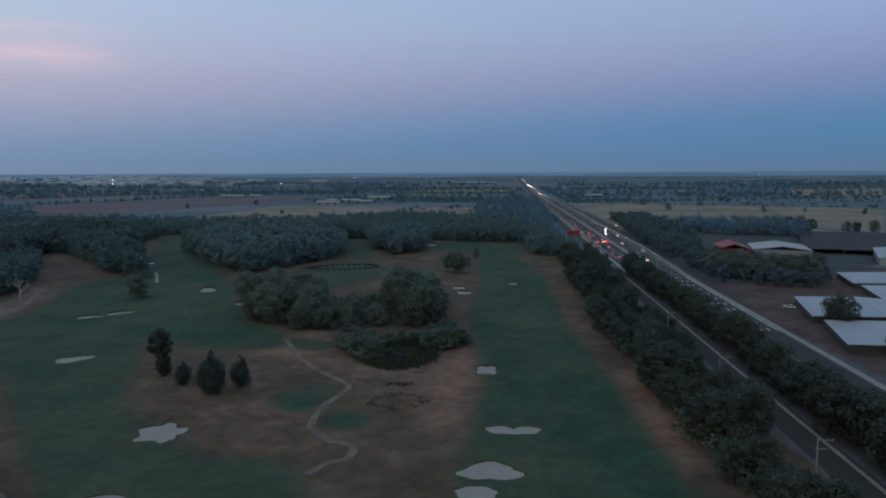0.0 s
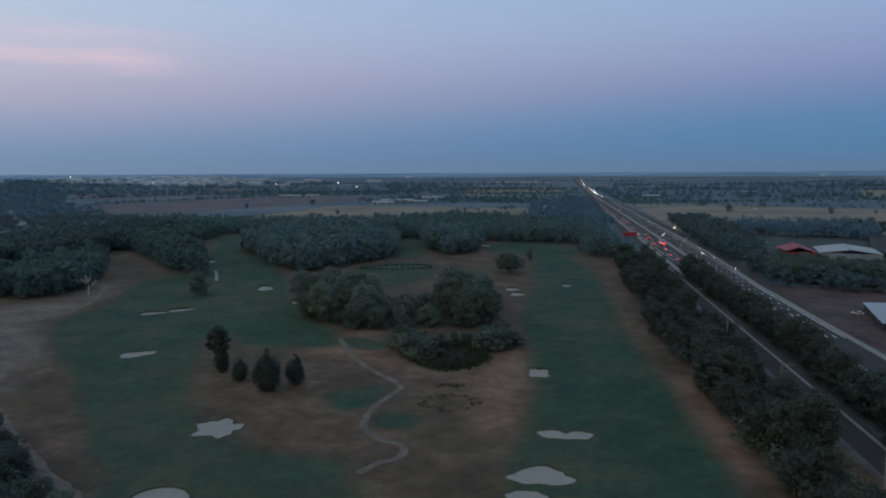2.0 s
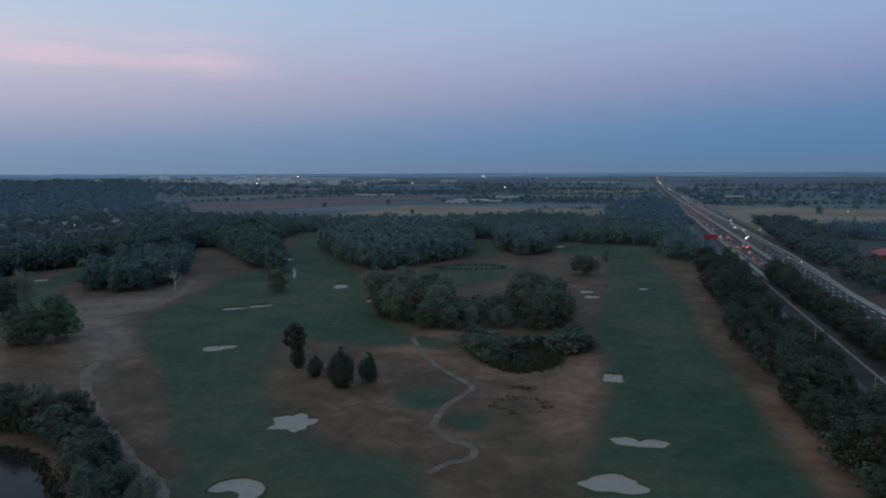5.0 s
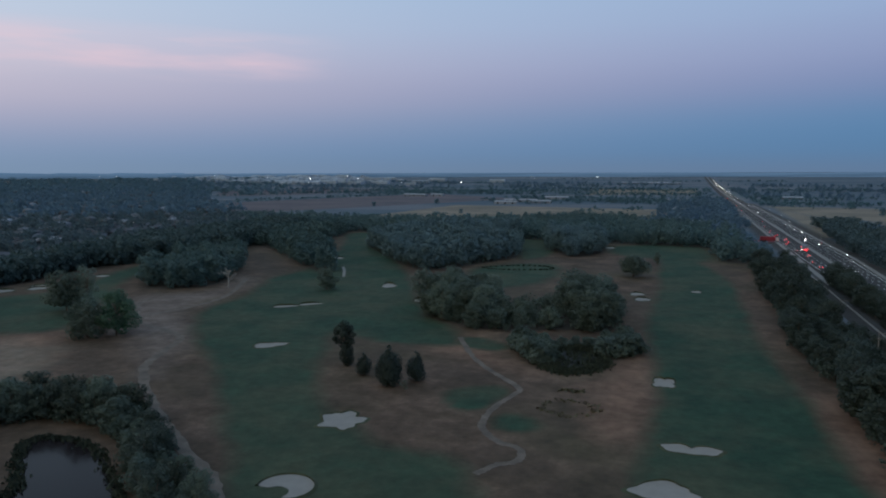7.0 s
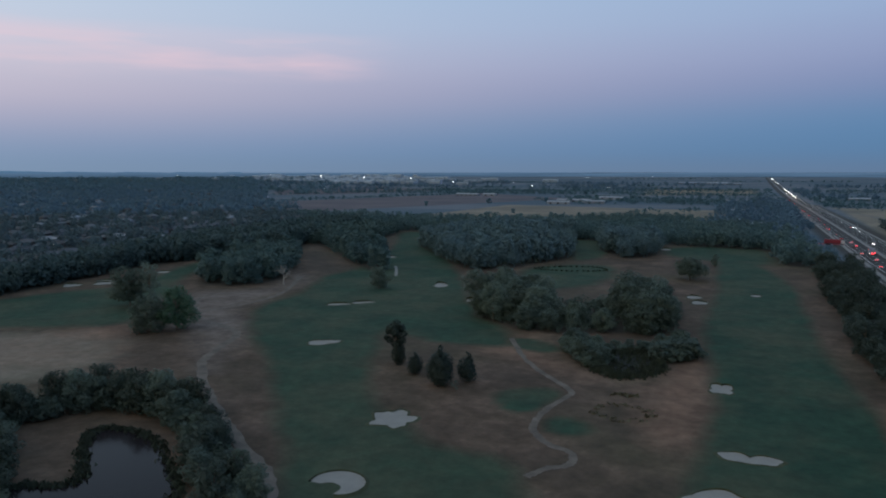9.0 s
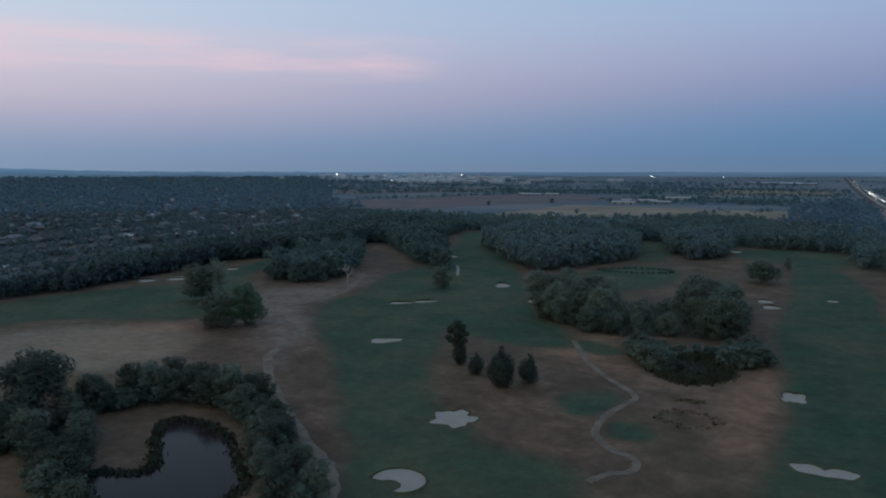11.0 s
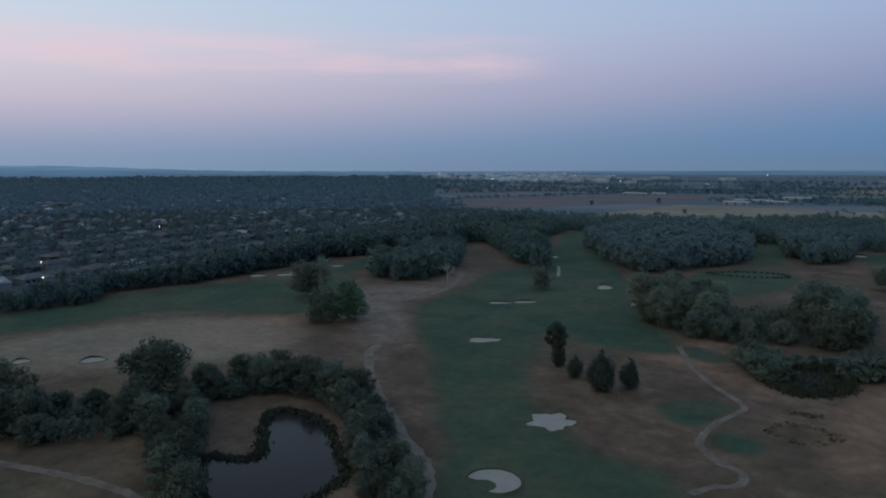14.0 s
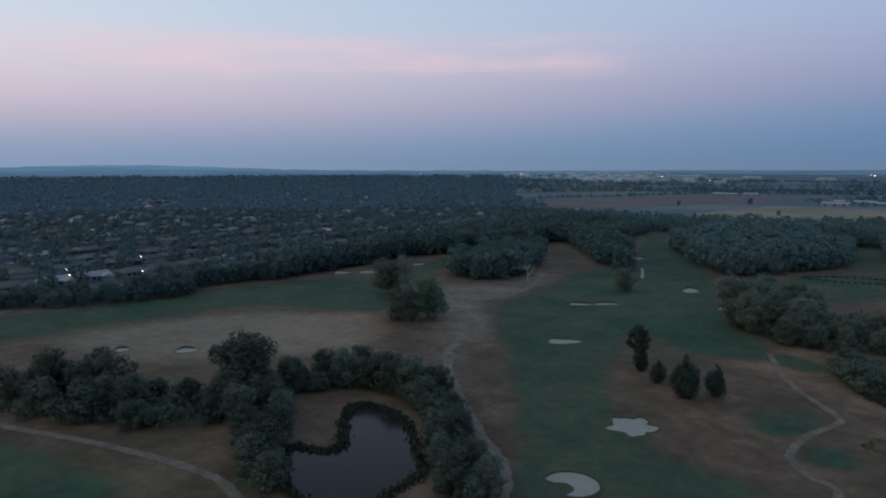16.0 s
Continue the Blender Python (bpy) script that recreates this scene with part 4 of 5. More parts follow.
def house_kind(seed, w, d, wall, tile, hip):
    """A single-storey suburban house: walls, a tiled roof with eaves, a garage wing, windows and a door."""
    root = tagged(new("house"), "single-storey suburban house with a pitched roof", "house", "houses of the suburb")
    h = 2.7
    bm = boxes((-w / 2, -d / 2, -0.1, w / 2, d / 2, h), (w / 2 - 5.6, -d / 2 - 3.5, -0.1, w / 2, -d / 2 + 0.1, h - 0.02))
    part("wall", bm, wall, root)

    def roof(x0, y0, x1, y1, z, rise, ridge_inset, lengthwise):
        e = 0.5
        x0, y0, x1, y1 = x0 - e, y0 - e, x1 + e, y1 + e
        if lengthwise:
            r0, r1 = (x0 + ridge_inset, (y0 + y1) / 2), (x1 - ridge_inset, (y0 + y1) / 2)
        else:
            r0, r1 = ((x0 + x1) / 2, y0 + ridge_inset), ((x0 + x1) / 2, y1 - ridge_inset)
        v = [(x0, y0, z), (x1, y0, z), (x1, y1, z), (x0, y1, z), (*r0, z + rise), (*r1, z + rise), (x0, y0, z - 0.15), (x1, y0, z - 0.15), (x1, y1, z - 0.15), (x0, y1, z - 0.15)]
        f = [(0, 1, 5, 4), (1, 2, 5), (2, 3, 4, 5), (3, 0, 4)] if lengthwise else [(0, 1, 4), (1, 2, 5, 4), (2, 3, 5), (3, 0, 4, 5)]
        return v, f + [(0, 6, 7, 1), (1, 7, 8, 2), (2, 8, 9, 3), (3, 9, 6, 0), (9, 8, 7, 6)]

    v, f = roof(-w / 2, -d / 2, w / 2, d / 2, h, 2.1, d / 2 if hip else 0.4, True)
    part("roof", mesh_from("roof", v, f, tile), None, root)
    v, f = roof(w / 2 - 5.6, -d / 2 - 3.5, w / 2, -d / 2 + 2, h + 0.02, 1.3, 2.4 if hip else 0.3, False)
    part("roof", mesh_from("roof", v, f, tile), None, root)
    part("garage_door", boxes((w / 2 - 5.0, -d / 2 - 3.58, 0.0, w / 2 - 0.6, -d / 2 - 3.5, 2.2)), WALL_PALE, root)
    for x in (-w / 2 + 1.0, -w / 2 + 4.2):
        part("window", boxes((x, -d / 2 - 0.05, 0.9, x + 1.9, -d / 2 + 0.02, 2.1)), GLASS_DARK, root)
    for y in (-d / 4, d / 4):
        part("window", boxes((w / 2 - 0.02, y - 0.8, 0.9, w / 2 + 0.05, y + 0.8, 2.1)), GLASS_DARK, root)
    part("door", boxes((-w / 2 + 7.0, -d / 2 - 0.05, 0.0, -w / 2 + 7.95, -d / 2 + 0.02, 2.05)), WALL_DARK, root)
    return root


HOUSES = [house_kind(1, 15, 10, WALL_PALE, TILE_DARK, True), house_kind(2, 16, 11, WALL_BRICK, TILE_BROWN, True), house_kind(3, 14, 10, WALL_PALE, TILE_PALE, False),
          house_kind(4, 17, 10, WALL_BRICK, TILE_DARK, True), house_kind(5, 15, 11, WALL_PALE, TILE_BROWN, True)]
HOUSE_LABELS = ["pale rendered house with a dark tiled hip roof", "brown brick house with a brown tiled hip roof", "pale house with a light grey gabled steel roof",
                "brown brick house with a dark tiled hip roof", "pale rendered house with a brown tiled hip roof"]
for ob, lab in zip(HOUSES, HOUSE_LABELS):
    ob["label"] = lab
lots, far_lots = [], []
for row in range(26):
    x = -352 - row * 30 - (row // 2) * 13
    for y in np.arange(60, 1250, 19.5):
        px, py = x + rs.uniform(-3, 3) + 18 * math.sin(y / 120 + row * 0.2), y + rs.uniform(-2, 2)
        if inside(np.array([px]), np.array([py]), SUBURB)[0] and math.hypot(px, py) < 1500 and not (-470 < px < -428 and 145 < py < 186):
            (lots if row < 5 and py < 640 else far_lots).append((px, py, row))
first = {}
for i, (x, y, row) in enumerate(lots[:150]):
    k = rs.choice(len(HOUSES), p=[0.30, 0.24, 0.10, 0.24, 0.12])
    m = pose(x, y, 0, 0, 0, (90 if row % 2 else -90) + rs.uniform(-8, 8))
    if k not in first:
        first[k] = True
        HOUSES[k].matrix_world = m
    else:
        copy_thing(HOUSES[k], m)
# houses farther off, too many to count; the last are taller ones that show above the treetops
hv, hf = [], []
tall_lots = [(x, y, -1) for x, y in scatter(SUBURB, 84, 93, 0.7) if 780 < math.hypot(x, y) < 2400]
for x, y, row in [l for i, l in enumerate(far_lots + lots[150:]) if i % 5 < 3] + tall_lots:
    e, grow = (2.7, 1.0) if row >= 0 else (6.2, 0.75)
    w, d, a, z = rs.uniform(12, 17) * grow, rs.uniform(9, 12) * grow, rs.choice([0, 90]) + rs.uniform(-9, 9), float(terrain(x, y))
    m = pose(x, y, z, 0, 0, a)
    q = [(-w / 2, -d / 2, 0), (w / 2, -d / 2, 0), (w / 2, d / 2, 0), (-w / 2, d / 2, 0), (-w / 2, -d / 2, e), (w / 2, -d / 2, e), (w / 2, d / 2, e), (-w / 2, d / 2, e), (-w / 2 + d / 3, 0, e + 2.2), (w / 2 - d / 3, 0, e + 2.2)]
    b = len(hv)
    hv += [m @ Vector(p) for p in q]
    hf += [tuple(b + i for i in f) for f in ((0, 1, 5, 4), (1, 2, 6, 5), (2, 3, 7, 6), (3, 0, 4, 7), (4, 5, 9, 8), (5, 6, 9), (6, 7, 8, 9), (7, 4, 8))]


def rooftops_material():
    m, nt, lk, b = nodes_of("far_rooftops")
    g = nt.new("ShaderNodeNewGeometry")
    r = nt.new("ShaderNodeValToRGB")
    for e, (p, c) in zip([r.color_ramp.elements[0], r.color_ramp.elements.new(0.45), r.color_ramp.elements.new(0.7), r.color_ramp.elements[-1]],
                         ((0.0, (0.05, 0.055, 0.065, 1)), (0.5, (0.068, 0.074, 0.082, 1)), (0.85, (0.105, 0.120, 0.145, 1)), (1.0, (0.27, 0.31, 0.37, 1)))):
        e.position, e.color = p, c
    lk.new(g.outputs["Random Per Island"], r.inputs[0])
    lk.new(r.outputs[0], b.inputs["Base Color"])
    b.inputs["Roughness"].default_value = 0.55
    return m


tagged(new("suburb_rooftops", mesh_from("suburb_rooftops", hv, hf, rooftops_material())), "distant suburban houses among dark trees", "houses", kind="stuff")
sub_trees = scatter(SUBURB, 13.2, 91, 0.88)
dist = np.hypot(sub_trees[:, 0], sub_trees[:, 1])
house_xy = np.array([(x, y) for x, y, _ in lots + far_lots])
gapd = np.min(np.abs(sub_trees[:, None, 0] - house_xy[None, ::1, 0]) + np.abs(sub_trees[:, None, 1] - house_xy[None, ::1, 1]), axis=1)
clear_ = inside(sub_trees[:, 0], sub_trees[:, 1], FIELD_CLEARING)
estate = (sub_trees[:, 0] > -480) & (sub_trees[:, 1] < 235) & (rs.uniform(size=len(dist)) > 0.5)
near_t = sub_trees[(dist < 950) & (gapd > 7.6) & ~estate & ~clear_]
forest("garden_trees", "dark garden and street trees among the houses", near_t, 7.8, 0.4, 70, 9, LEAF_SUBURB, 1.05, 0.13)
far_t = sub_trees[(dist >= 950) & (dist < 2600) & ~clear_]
forest("suburb_trees", "unbroken dark treetops of the far suburb", far_t[rs.uniform(size=len(far_t)) < 0.6], 9.0, 0.4, 26, 10, LEAF_HAZE, 1.2, 0.23)
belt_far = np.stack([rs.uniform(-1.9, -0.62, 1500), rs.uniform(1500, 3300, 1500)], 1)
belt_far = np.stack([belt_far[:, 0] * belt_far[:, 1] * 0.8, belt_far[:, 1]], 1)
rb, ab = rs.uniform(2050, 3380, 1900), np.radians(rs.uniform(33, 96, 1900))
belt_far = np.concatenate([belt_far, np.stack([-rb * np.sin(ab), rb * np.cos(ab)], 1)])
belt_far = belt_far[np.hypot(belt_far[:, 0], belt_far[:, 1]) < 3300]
forest("suburb_trees", "hazy dark treetops below the hills", belt_far, 11.0, 0.3, 18, 11, LEAF_HAZE, 2.2, 0.34)
tagged(new("street", ribbon("street", spline([(-520, 176), (-481, 178), (-445, 189), (-400, 186), (-372, 172), (-362, 60)], 6), 7.0, 0.05, CONCRETE)), "pale concrete street between the houses", "street", kind="structure")

# the low range on the horizon, its blue haze given as glow
ridge = []
for i, a in enumerate(np.linspace(34, 100, 90)):
    z = 46 + 38 * math.exp(-((a - 62) / 10) ** 2) + 30 * math.exp(-((a - 82) / 9) ** 2) + 1.5 * math.sin(a * 1.7) + 1.2 * math.sin(a * 5.1)
    ridge.append((a, z))
rv, rf = [], []
for a, z in ridge:
    s, c = -math.sin(radians(a)), math.cos(radians(a))
    rv += [(4500 * s, 4500 * c, 20), (4700 * s, 4700 * c, z * 0.75), (4850 * s, 4850 * c, z), (4950 * s, 4950 * c, 20)]
for i in range(len(ridge) - 1):
    rf += [(i * 4 + j, i * 4 + 4 + j, i * 4 + 5 + j, i * 4 + 1 + j) for j in range(3)]


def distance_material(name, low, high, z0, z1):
    """Land so far off that only its blue air-light shows, put in as emission."""
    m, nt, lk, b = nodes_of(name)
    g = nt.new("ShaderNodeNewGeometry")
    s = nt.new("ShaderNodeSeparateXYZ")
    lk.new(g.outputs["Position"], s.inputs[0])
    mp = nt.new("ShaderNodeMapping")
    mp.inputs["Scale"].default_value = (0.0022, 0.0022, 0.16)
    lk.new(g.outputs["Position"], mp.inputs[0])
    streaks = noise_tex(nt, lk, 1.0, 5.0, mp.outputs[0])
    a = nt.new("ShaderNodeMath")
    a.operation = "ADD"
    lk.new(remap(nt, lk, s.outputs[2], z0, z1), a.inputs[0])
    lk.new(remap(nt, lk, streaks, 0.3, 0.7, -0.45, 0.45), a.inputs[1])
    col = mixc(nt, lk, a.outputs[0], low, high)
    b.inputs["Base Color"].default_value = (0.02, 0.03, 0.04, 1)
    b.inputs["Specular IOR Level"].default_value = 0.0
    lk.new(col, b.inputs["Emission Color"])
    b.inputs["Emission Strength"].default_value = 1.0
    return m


RANGE = distance_material("glowing_haze_range", lin(72, 104, 134), lin(96, 128, 156), 45, 90)
HAZY_PLAIN = distance_material("glowing_haze_plain", lin(54, 76, 99), lin(82, 109, 137), 18, 46)
# a ring of emissive haze closes off the far plain
pv, pf = [], []
for k in range(241):
    a = 2 * math.pi * k / 240
    top = 45.2 + 0.8 * math.sin(a * 23) + 0.5 * math.sin(a * 71)
    pv += [(3450 * math.sin(a), 3450 * math.cos(a), 10), (3560 * math.sin(a), 3560 * math.cos(a), 34), (3800 * math.sin(a), 3800 * math.cos(a), top)]
for k in range(240):
    pf += [(k * 3 + j, k * 3 + 3 + j, k * 3 + 4 + j, k * 3 + 1 + j) for j in range(2)]
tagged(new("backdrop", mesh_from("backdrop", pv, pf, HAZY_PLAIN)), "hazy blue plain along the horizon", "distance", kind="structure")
tagged(new("backdrop", mesh_from("backdrop", rv, rf, RANGE)), "low wooded range in blue haze on the horizon", "hills", kind="structure")


# ---------------------------------------------------------------- pond, hollow and the crescent bunker
def water_material():
    m, nt, lk, b = nodes_of("dark_still_water")
    b.inputs["Base Color"].default_value = (0.020, 0.016, 0.018, 1)
    b.inputs["Specular IOR Level"].default_value = 0.13
    b.inputs["Roughness"].default_value = 0.12
    b.inputs["IOR"].default_value = 1.33
    bump(nt, lk, b, noise_tex(nt, lk, 0.7, 3.0), 0.06, 0.05)
    return m


WATER = water_material()
REED = mat("bank_reeds", (0.034, 0.046, 0.030), 0.9, 0.35, 4.0)


def fill(name, outline, z, material):
    bm = bmesh.new()
    bm.faces.new([bm.verts.new((x, y, z)) for x, y in outline])
    bmesh.ops.triangulate(bm, faces=bm.faces[:])
    return part(name, bm, material)


POND = spline([(-118, 117), (-117, 121), (-109, 121), (-99, 116), (-88, 106), (-81, 99), (-80, 90), (-80, 80), (-88, 78), (-98, 80), (-104, 85), (-111, 89), (-110, 93), (-105, 94), (-102, 98), (-107, 104), (-114, 111)], 5, True)
tagged(fill("water", POND, 0.05, WATER), "dark still pond between dry banks", "pond", kind="structure")
# dark reflection of the trees behind, put in as a dull black surface
DULL_WATER = mat("dull_black_water", (0.016, 0.018, 0.016), 0.6, 0.3, 2.0)
DULL_WATER.node_tree.nodes["Principled BSDF"].inputs["Specular IOR Level"].default_value = 0.15
WATERHOLE = spline([(-22, 206), (-18, 199), (-13, 196), (-7, 201), (-4, 210), (-7, 222), (-14, 224), (-21, 218)], 5, True)
tagged(fill("waterhole", WATERHOLE, 0.05, DULL_WATER), "dull black waterhole among shrubs", "pond", kind="structure")
TUSSOCK = mat("dry_tussock", (0.11, 0.10, 0.06), 0.9, 0.3, 4.0)


def reeds(name, outline, label, seed, h, wide, count, blade=None):
    """A fringe of thin upright blades along a bank."""
    r = np.random.RandomState(seed)
    c = outline[r.randint(len(outline), size=count)] + r.normal(0, wide, (count, 2))
    a = r.uniform(0, 6.28, count)
    w, hh = 0.35, h * r.uniform(0.5, 1.2, count)
    dx, dy = np.cos(a) * w, np.sin(a) * w
    z = np.zeros(count)
    lean = r.normal(0, 0.35, (count, 2))
    v = np.stack([np.stack([c[:, 0] - dx, c[:, 1] - dy, z], 1), np.stack([c[:, 0] + dx, c[:, 1] + dy, z], 1), np.stack([c[:, 0] + lean[:, 0], c[:, 1] + lean[:, 1], hh], 1)], 1).reshape(-1, 3)
    tagged(new(name, mesh_from(name, v, np.arange(count * 3).reshape(-1, 3).tolist(), blade or REED)), label, "reeds", kind="stuff")


reeds("reeds", spline(POND[::2], 6, True), "dark fringe of reeds round the pond", 3, 0.75, 0.75, 3000)
reeds("reeds", spline(WATERHOLE[::3], 4, True), "dark reeds round the waterhole", 4, 1.5, 1.3, 2600)
reeds("reeds", scatter(WATERHOLE, 1.3, 97), "dark reeds standing in the waterhole", 7, 1.0, 0.5, 700)
# a ring of rank dark grass at the edge of the back green
reeds("rank_grass", spline([(-77, 405), (-62, 416), (-44, 418), (-38, 407), (-53, 399), (-69, 399)], 6, True), "dark ring of rank grass by the green", 6, 0.8, 0.5, 500)
# dry tussocks in the rough
tz = np.array([(-11 + 6.2 * math.cos(k * 0.5), 166.5 + 5.6 * math.sin(k * 0.5)) for k in range(13)] + [(-14 + k * 0.9, 180 + 0.6 * math.sin(k)) for k in range(7)])
reeds("tussocks", tz, "patch of dry yellowish tussock grass", 5, 0.5, 0.7, 260, TUSSOCK)

crescent = tagged(new("bunker"), "pale crescent-shaped sand bunker curling round a turf tongue", "bunker", "bunkers of the golf course")
crescent.matrix_world = pose(-57, 110.5, 0, 0, 0, 28)
cv, cf = [], []
for k in range(41):
    a = radians(150 - 240 * k / 40)
    wd = 2.9 * math.sin(math.pi * (0.12 + 0.85 * k / 40)) ** 0.8
    for r_, z in ((-wd, 0.10), (-wd * 0.5, 0.06), (wd * 0.5, 0.06), (wd, 0.10)):
        cv.append(((3.6 + r_ * 0.95) * math.cos(a) * 0.95, (3.6 + r_ * 0.95) * math.sin(a) * 1.0, z))
for k in range(40):
    cf += [(k * 4 + j, k * 4 + 4 + j, k * 4 + 5 + j, k * 4 + 1 + j) for j in range(3)]
part("sand", mesh_from("sand", cv, cf, SAND), None, crescent)
lv, lf = [], []
for k in range(41):
    a = radians(150 - 240 * k / 40)
    wd = 2.9 * math.sin(math.pi * (0.12 + 0.85 * k / 40)) ** 0.8
    r1 = 3.6 + wd * 0.95
    for r_, z in ((r1 - 0.05, 0.02), (r1 + 0.05, 0.4), (r1 + 0.7, 0.0)):
        lv.append((r_ * math.cos(a) * 0.95, r_ * math.sin(a), z))
for k in range(40):
    lf += [(k * 3 + j, k * 3 + 3 + j, k * 3 + 4 + j, k * 3 + 1 + j) for j in range(2)]
part("lip", mesh_from("lip", lv, lf, LIP), None, crescent, "low turf lip")


# ---------------------------------------------------------------- sheds and farm buildings
def shed(name, label, x, y, turn, length, width, eave, rise, roof_m, wall_m):
    """A long low shed: walls, two roof slopes with ridge capping, and doors in the gable."""
    root = tagged(new(name), label, "shed", "sheds east of the highway")
    root.matrix_world = pose(x, y, float(terrain(x, y)), 0, 0, turn)
    part("wall", boxes((0, 0, -0.2, width, length, eave)), wall_m, root)
    for s in (0, 1):
        x0, x1 = (-0.5, width / 2) if s == 0 else (width + 0.5, width / 2)
        v = [(x0, -0.5, eave + 0.02), (x1, -0.5, eave + rise), (x1, length + 0.5, eave + rise), (x0, length + 0.5, eave + 0.02)]
        v += [(a, b, c - 0.12) for a, b, c in v]
        f = [(0, 1, 2, 3), (7, 6, 5, 4), (0, 4, 5, 1), (1, 5, 6, 2), (2, 6, 7, 3), (3, 7, 4, 0)]
        part("roof", mesh_from("roof", v, f, roof_m), None, root)
    part("ridge_cap", boxes((width / 2 - 0.3, -0.5, eave + rise + 0.005, width / 2 + 0.3, length + 0.5, eave + rise + 0.1)), roof_m, root)
    n = max(2, int(length / 12))
    for k in range(n):
        y0 = length * (k + 0.5) / n
        part("door", boxes((-0.06, y0 - 1.6, 0, 0.02, y0 + 1.6, min(3.0, eave - 0.3))), WALL_DARK, root)
    return root


PALE = "long pale steel-roofed shed with dark walls"
shed("shed", PALE, 133, 252, -18, 41, 46, 2.7, 1.0, ROOF_WHITE, WALL_DARK)
shed("shed", PALE, 122, 210, -18, 36, 46, 2.7, 1.0, ROOF_WHITE, WALL_DARK)
shed("shed", PALE, 190, 326, -18, 36, 46, 2.7, 1.0, ROOF_WHITE, WALL_DARK)
shed("shed", PALE, 178, 283, -18, 38, 46, 2.7, 1.0, ROOF_WHITE, WALL_DARK)
shed("shed", "tall pale steel shed at the end of the yard", 250, 405, -28, 62, 44, 4.5, 2.0, ROOF_WHITE, WALL_PALE)
shed("shed", "wide weathered grey steel-roofed shed", 200, 456, -18, 40, 34, 4.0, 2.4, ROOF_GREY, WALL_PALE)
shed("barn", "red-roofed barn among dark trees", 178, 456, -14, 30, 18, 4.6, 3.2, ROOF_RED, WALL_RED)
shade_house = tagged(new("shade_house"), "large flat black shade-cloth house beside a paddock", "shade house")
shade_house.matrix_world = pose(239, 470, 0, 0, 0, -25)
NET = mat("black_shade_cloth", (0.030, 0.030, 0.034), 0.9, 0.3, 0.6)
part("canopy", boxes((0, 0, 2.9, 120, 150, 3.0)), NET, shade_house)
for i in range(6):
    for j in range(2):
        part("post", boxes((i * 23.8, j * 149.7, -0.2, i * 23.8 + 0.2, j * 149.7 + 0.2, 2.9)), STEEL, shade_house)
# pale farm buildings far out, seen as small bright roofs
for x, y, w, l, t in ((-174, 1195, 40, 9, 80), (-121, 1232, 34, 10, 85), (-106, 1420, 46, 14, 80), (-150, 1280, 60, 10, 85), (-427, 1529, 60, 14, 70), (-390, 1545, 30, 12, 80), (102, 2600, 120, 26, 75),
                      (190, 2560, 110, 26, 75), (150, 2620, 90, 24, 75), (76, 1003, 18, 12, 40), (72, 751, 16, 11, 20), (58, 800, 18, 12, 60), (128, 900, 16, 10, 10), (330, 1480, 36, 20, 80), (600, 1700, 40, 14, 80), (1126, 2600, 60, 30, 60), (1160, 2620, 24, 24, 60)):
    ob = shed("farm_building", "distant pale-roofed farm building among paddocks", x, y, t - 90 + 90, l if l > w else w, min(w, l), 4.0, 1.6, ROOF_WHITE, WALL_PALE)
    ob["group"] = "farm buildings on the plain"
# the pale roofs of a distant town
tv, tf = [], []
for k in range(230):
    y = rs.uniform(2350, 3300)
    x = rs.normal(-1330, 210) * y / 2700
    w, d, h = rs.uniform(14, 70), rs.uniform(12, 40), rs.uniform(5, 11)
    z = float(terrain(x, y))
    b = len(tv)
    tv += [(x + sx_ * w / 2, y + sy_ * d / 2, z + sz_ * h) for sz_ in (0, 1) for sx_, sy_ in ((-1, -1), (1, -1), (1, 1), (-1, 1))] + [(x - w / 2, y, z + h + 2), (x + w / 2, y, z + h + 2)]
    tf += [tuple(b + i for i in f) for f in ((0, 1, 5, 4), (1, 2, 6, 5), (2, 3, 7, 6), (3, 0, 4, 7), (4, 5, 9, 8), (7, 8, 9, 6), (5, 6, 9), (4, 8, 7))]
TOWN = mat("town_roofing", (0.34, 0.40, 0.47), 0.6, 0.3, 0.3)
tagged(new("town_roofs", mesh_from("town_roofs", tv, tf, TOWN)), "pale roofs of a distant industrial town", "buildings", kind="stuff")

# ---------------------------------------------------------------- poles, lamps and lights
pole_0 = None
for k in range(6):
    m = pose(62 + 4.25 * k, 114 + 53 * k, 0, 0, 0, -4)
    if pole_0 is None:
        pole_0 = tagged(new("power_pole"), "weathered timber power pole with a crossarm", "pole", "power poles of the service road")
        bm = bmesh.new()
        rod(bm, (0, 0, -0.3), (0, 0, 11.0), 0.17, 0.11, 9)
        part("pole", bm, POLE_WOOD, pole_0)
        part("crossarm", boxes((-0.2, -0.22, 10.4, 2.5, -0.12, 10.54)), POLE_WOOD, pole_0)
        part("crossarm", boxes((-0.5, -0.22, 8.9, 1.6, -0.12, 9.02)), POLE_WOOD, pole_0)
        for x in (0.4, 1.4, 2.35):
            bm = bmesh.new()
            rod(bm, (x, -0.17, 10.54), (x, -0.17, 10.82), 0.06, 0.04, 6)
            part("insulator", bm, CONCRETE, pole_0)
        pole_0.matrix_world = m
    else:
        copy_thing(pole_0, m)
lamp_0 = None
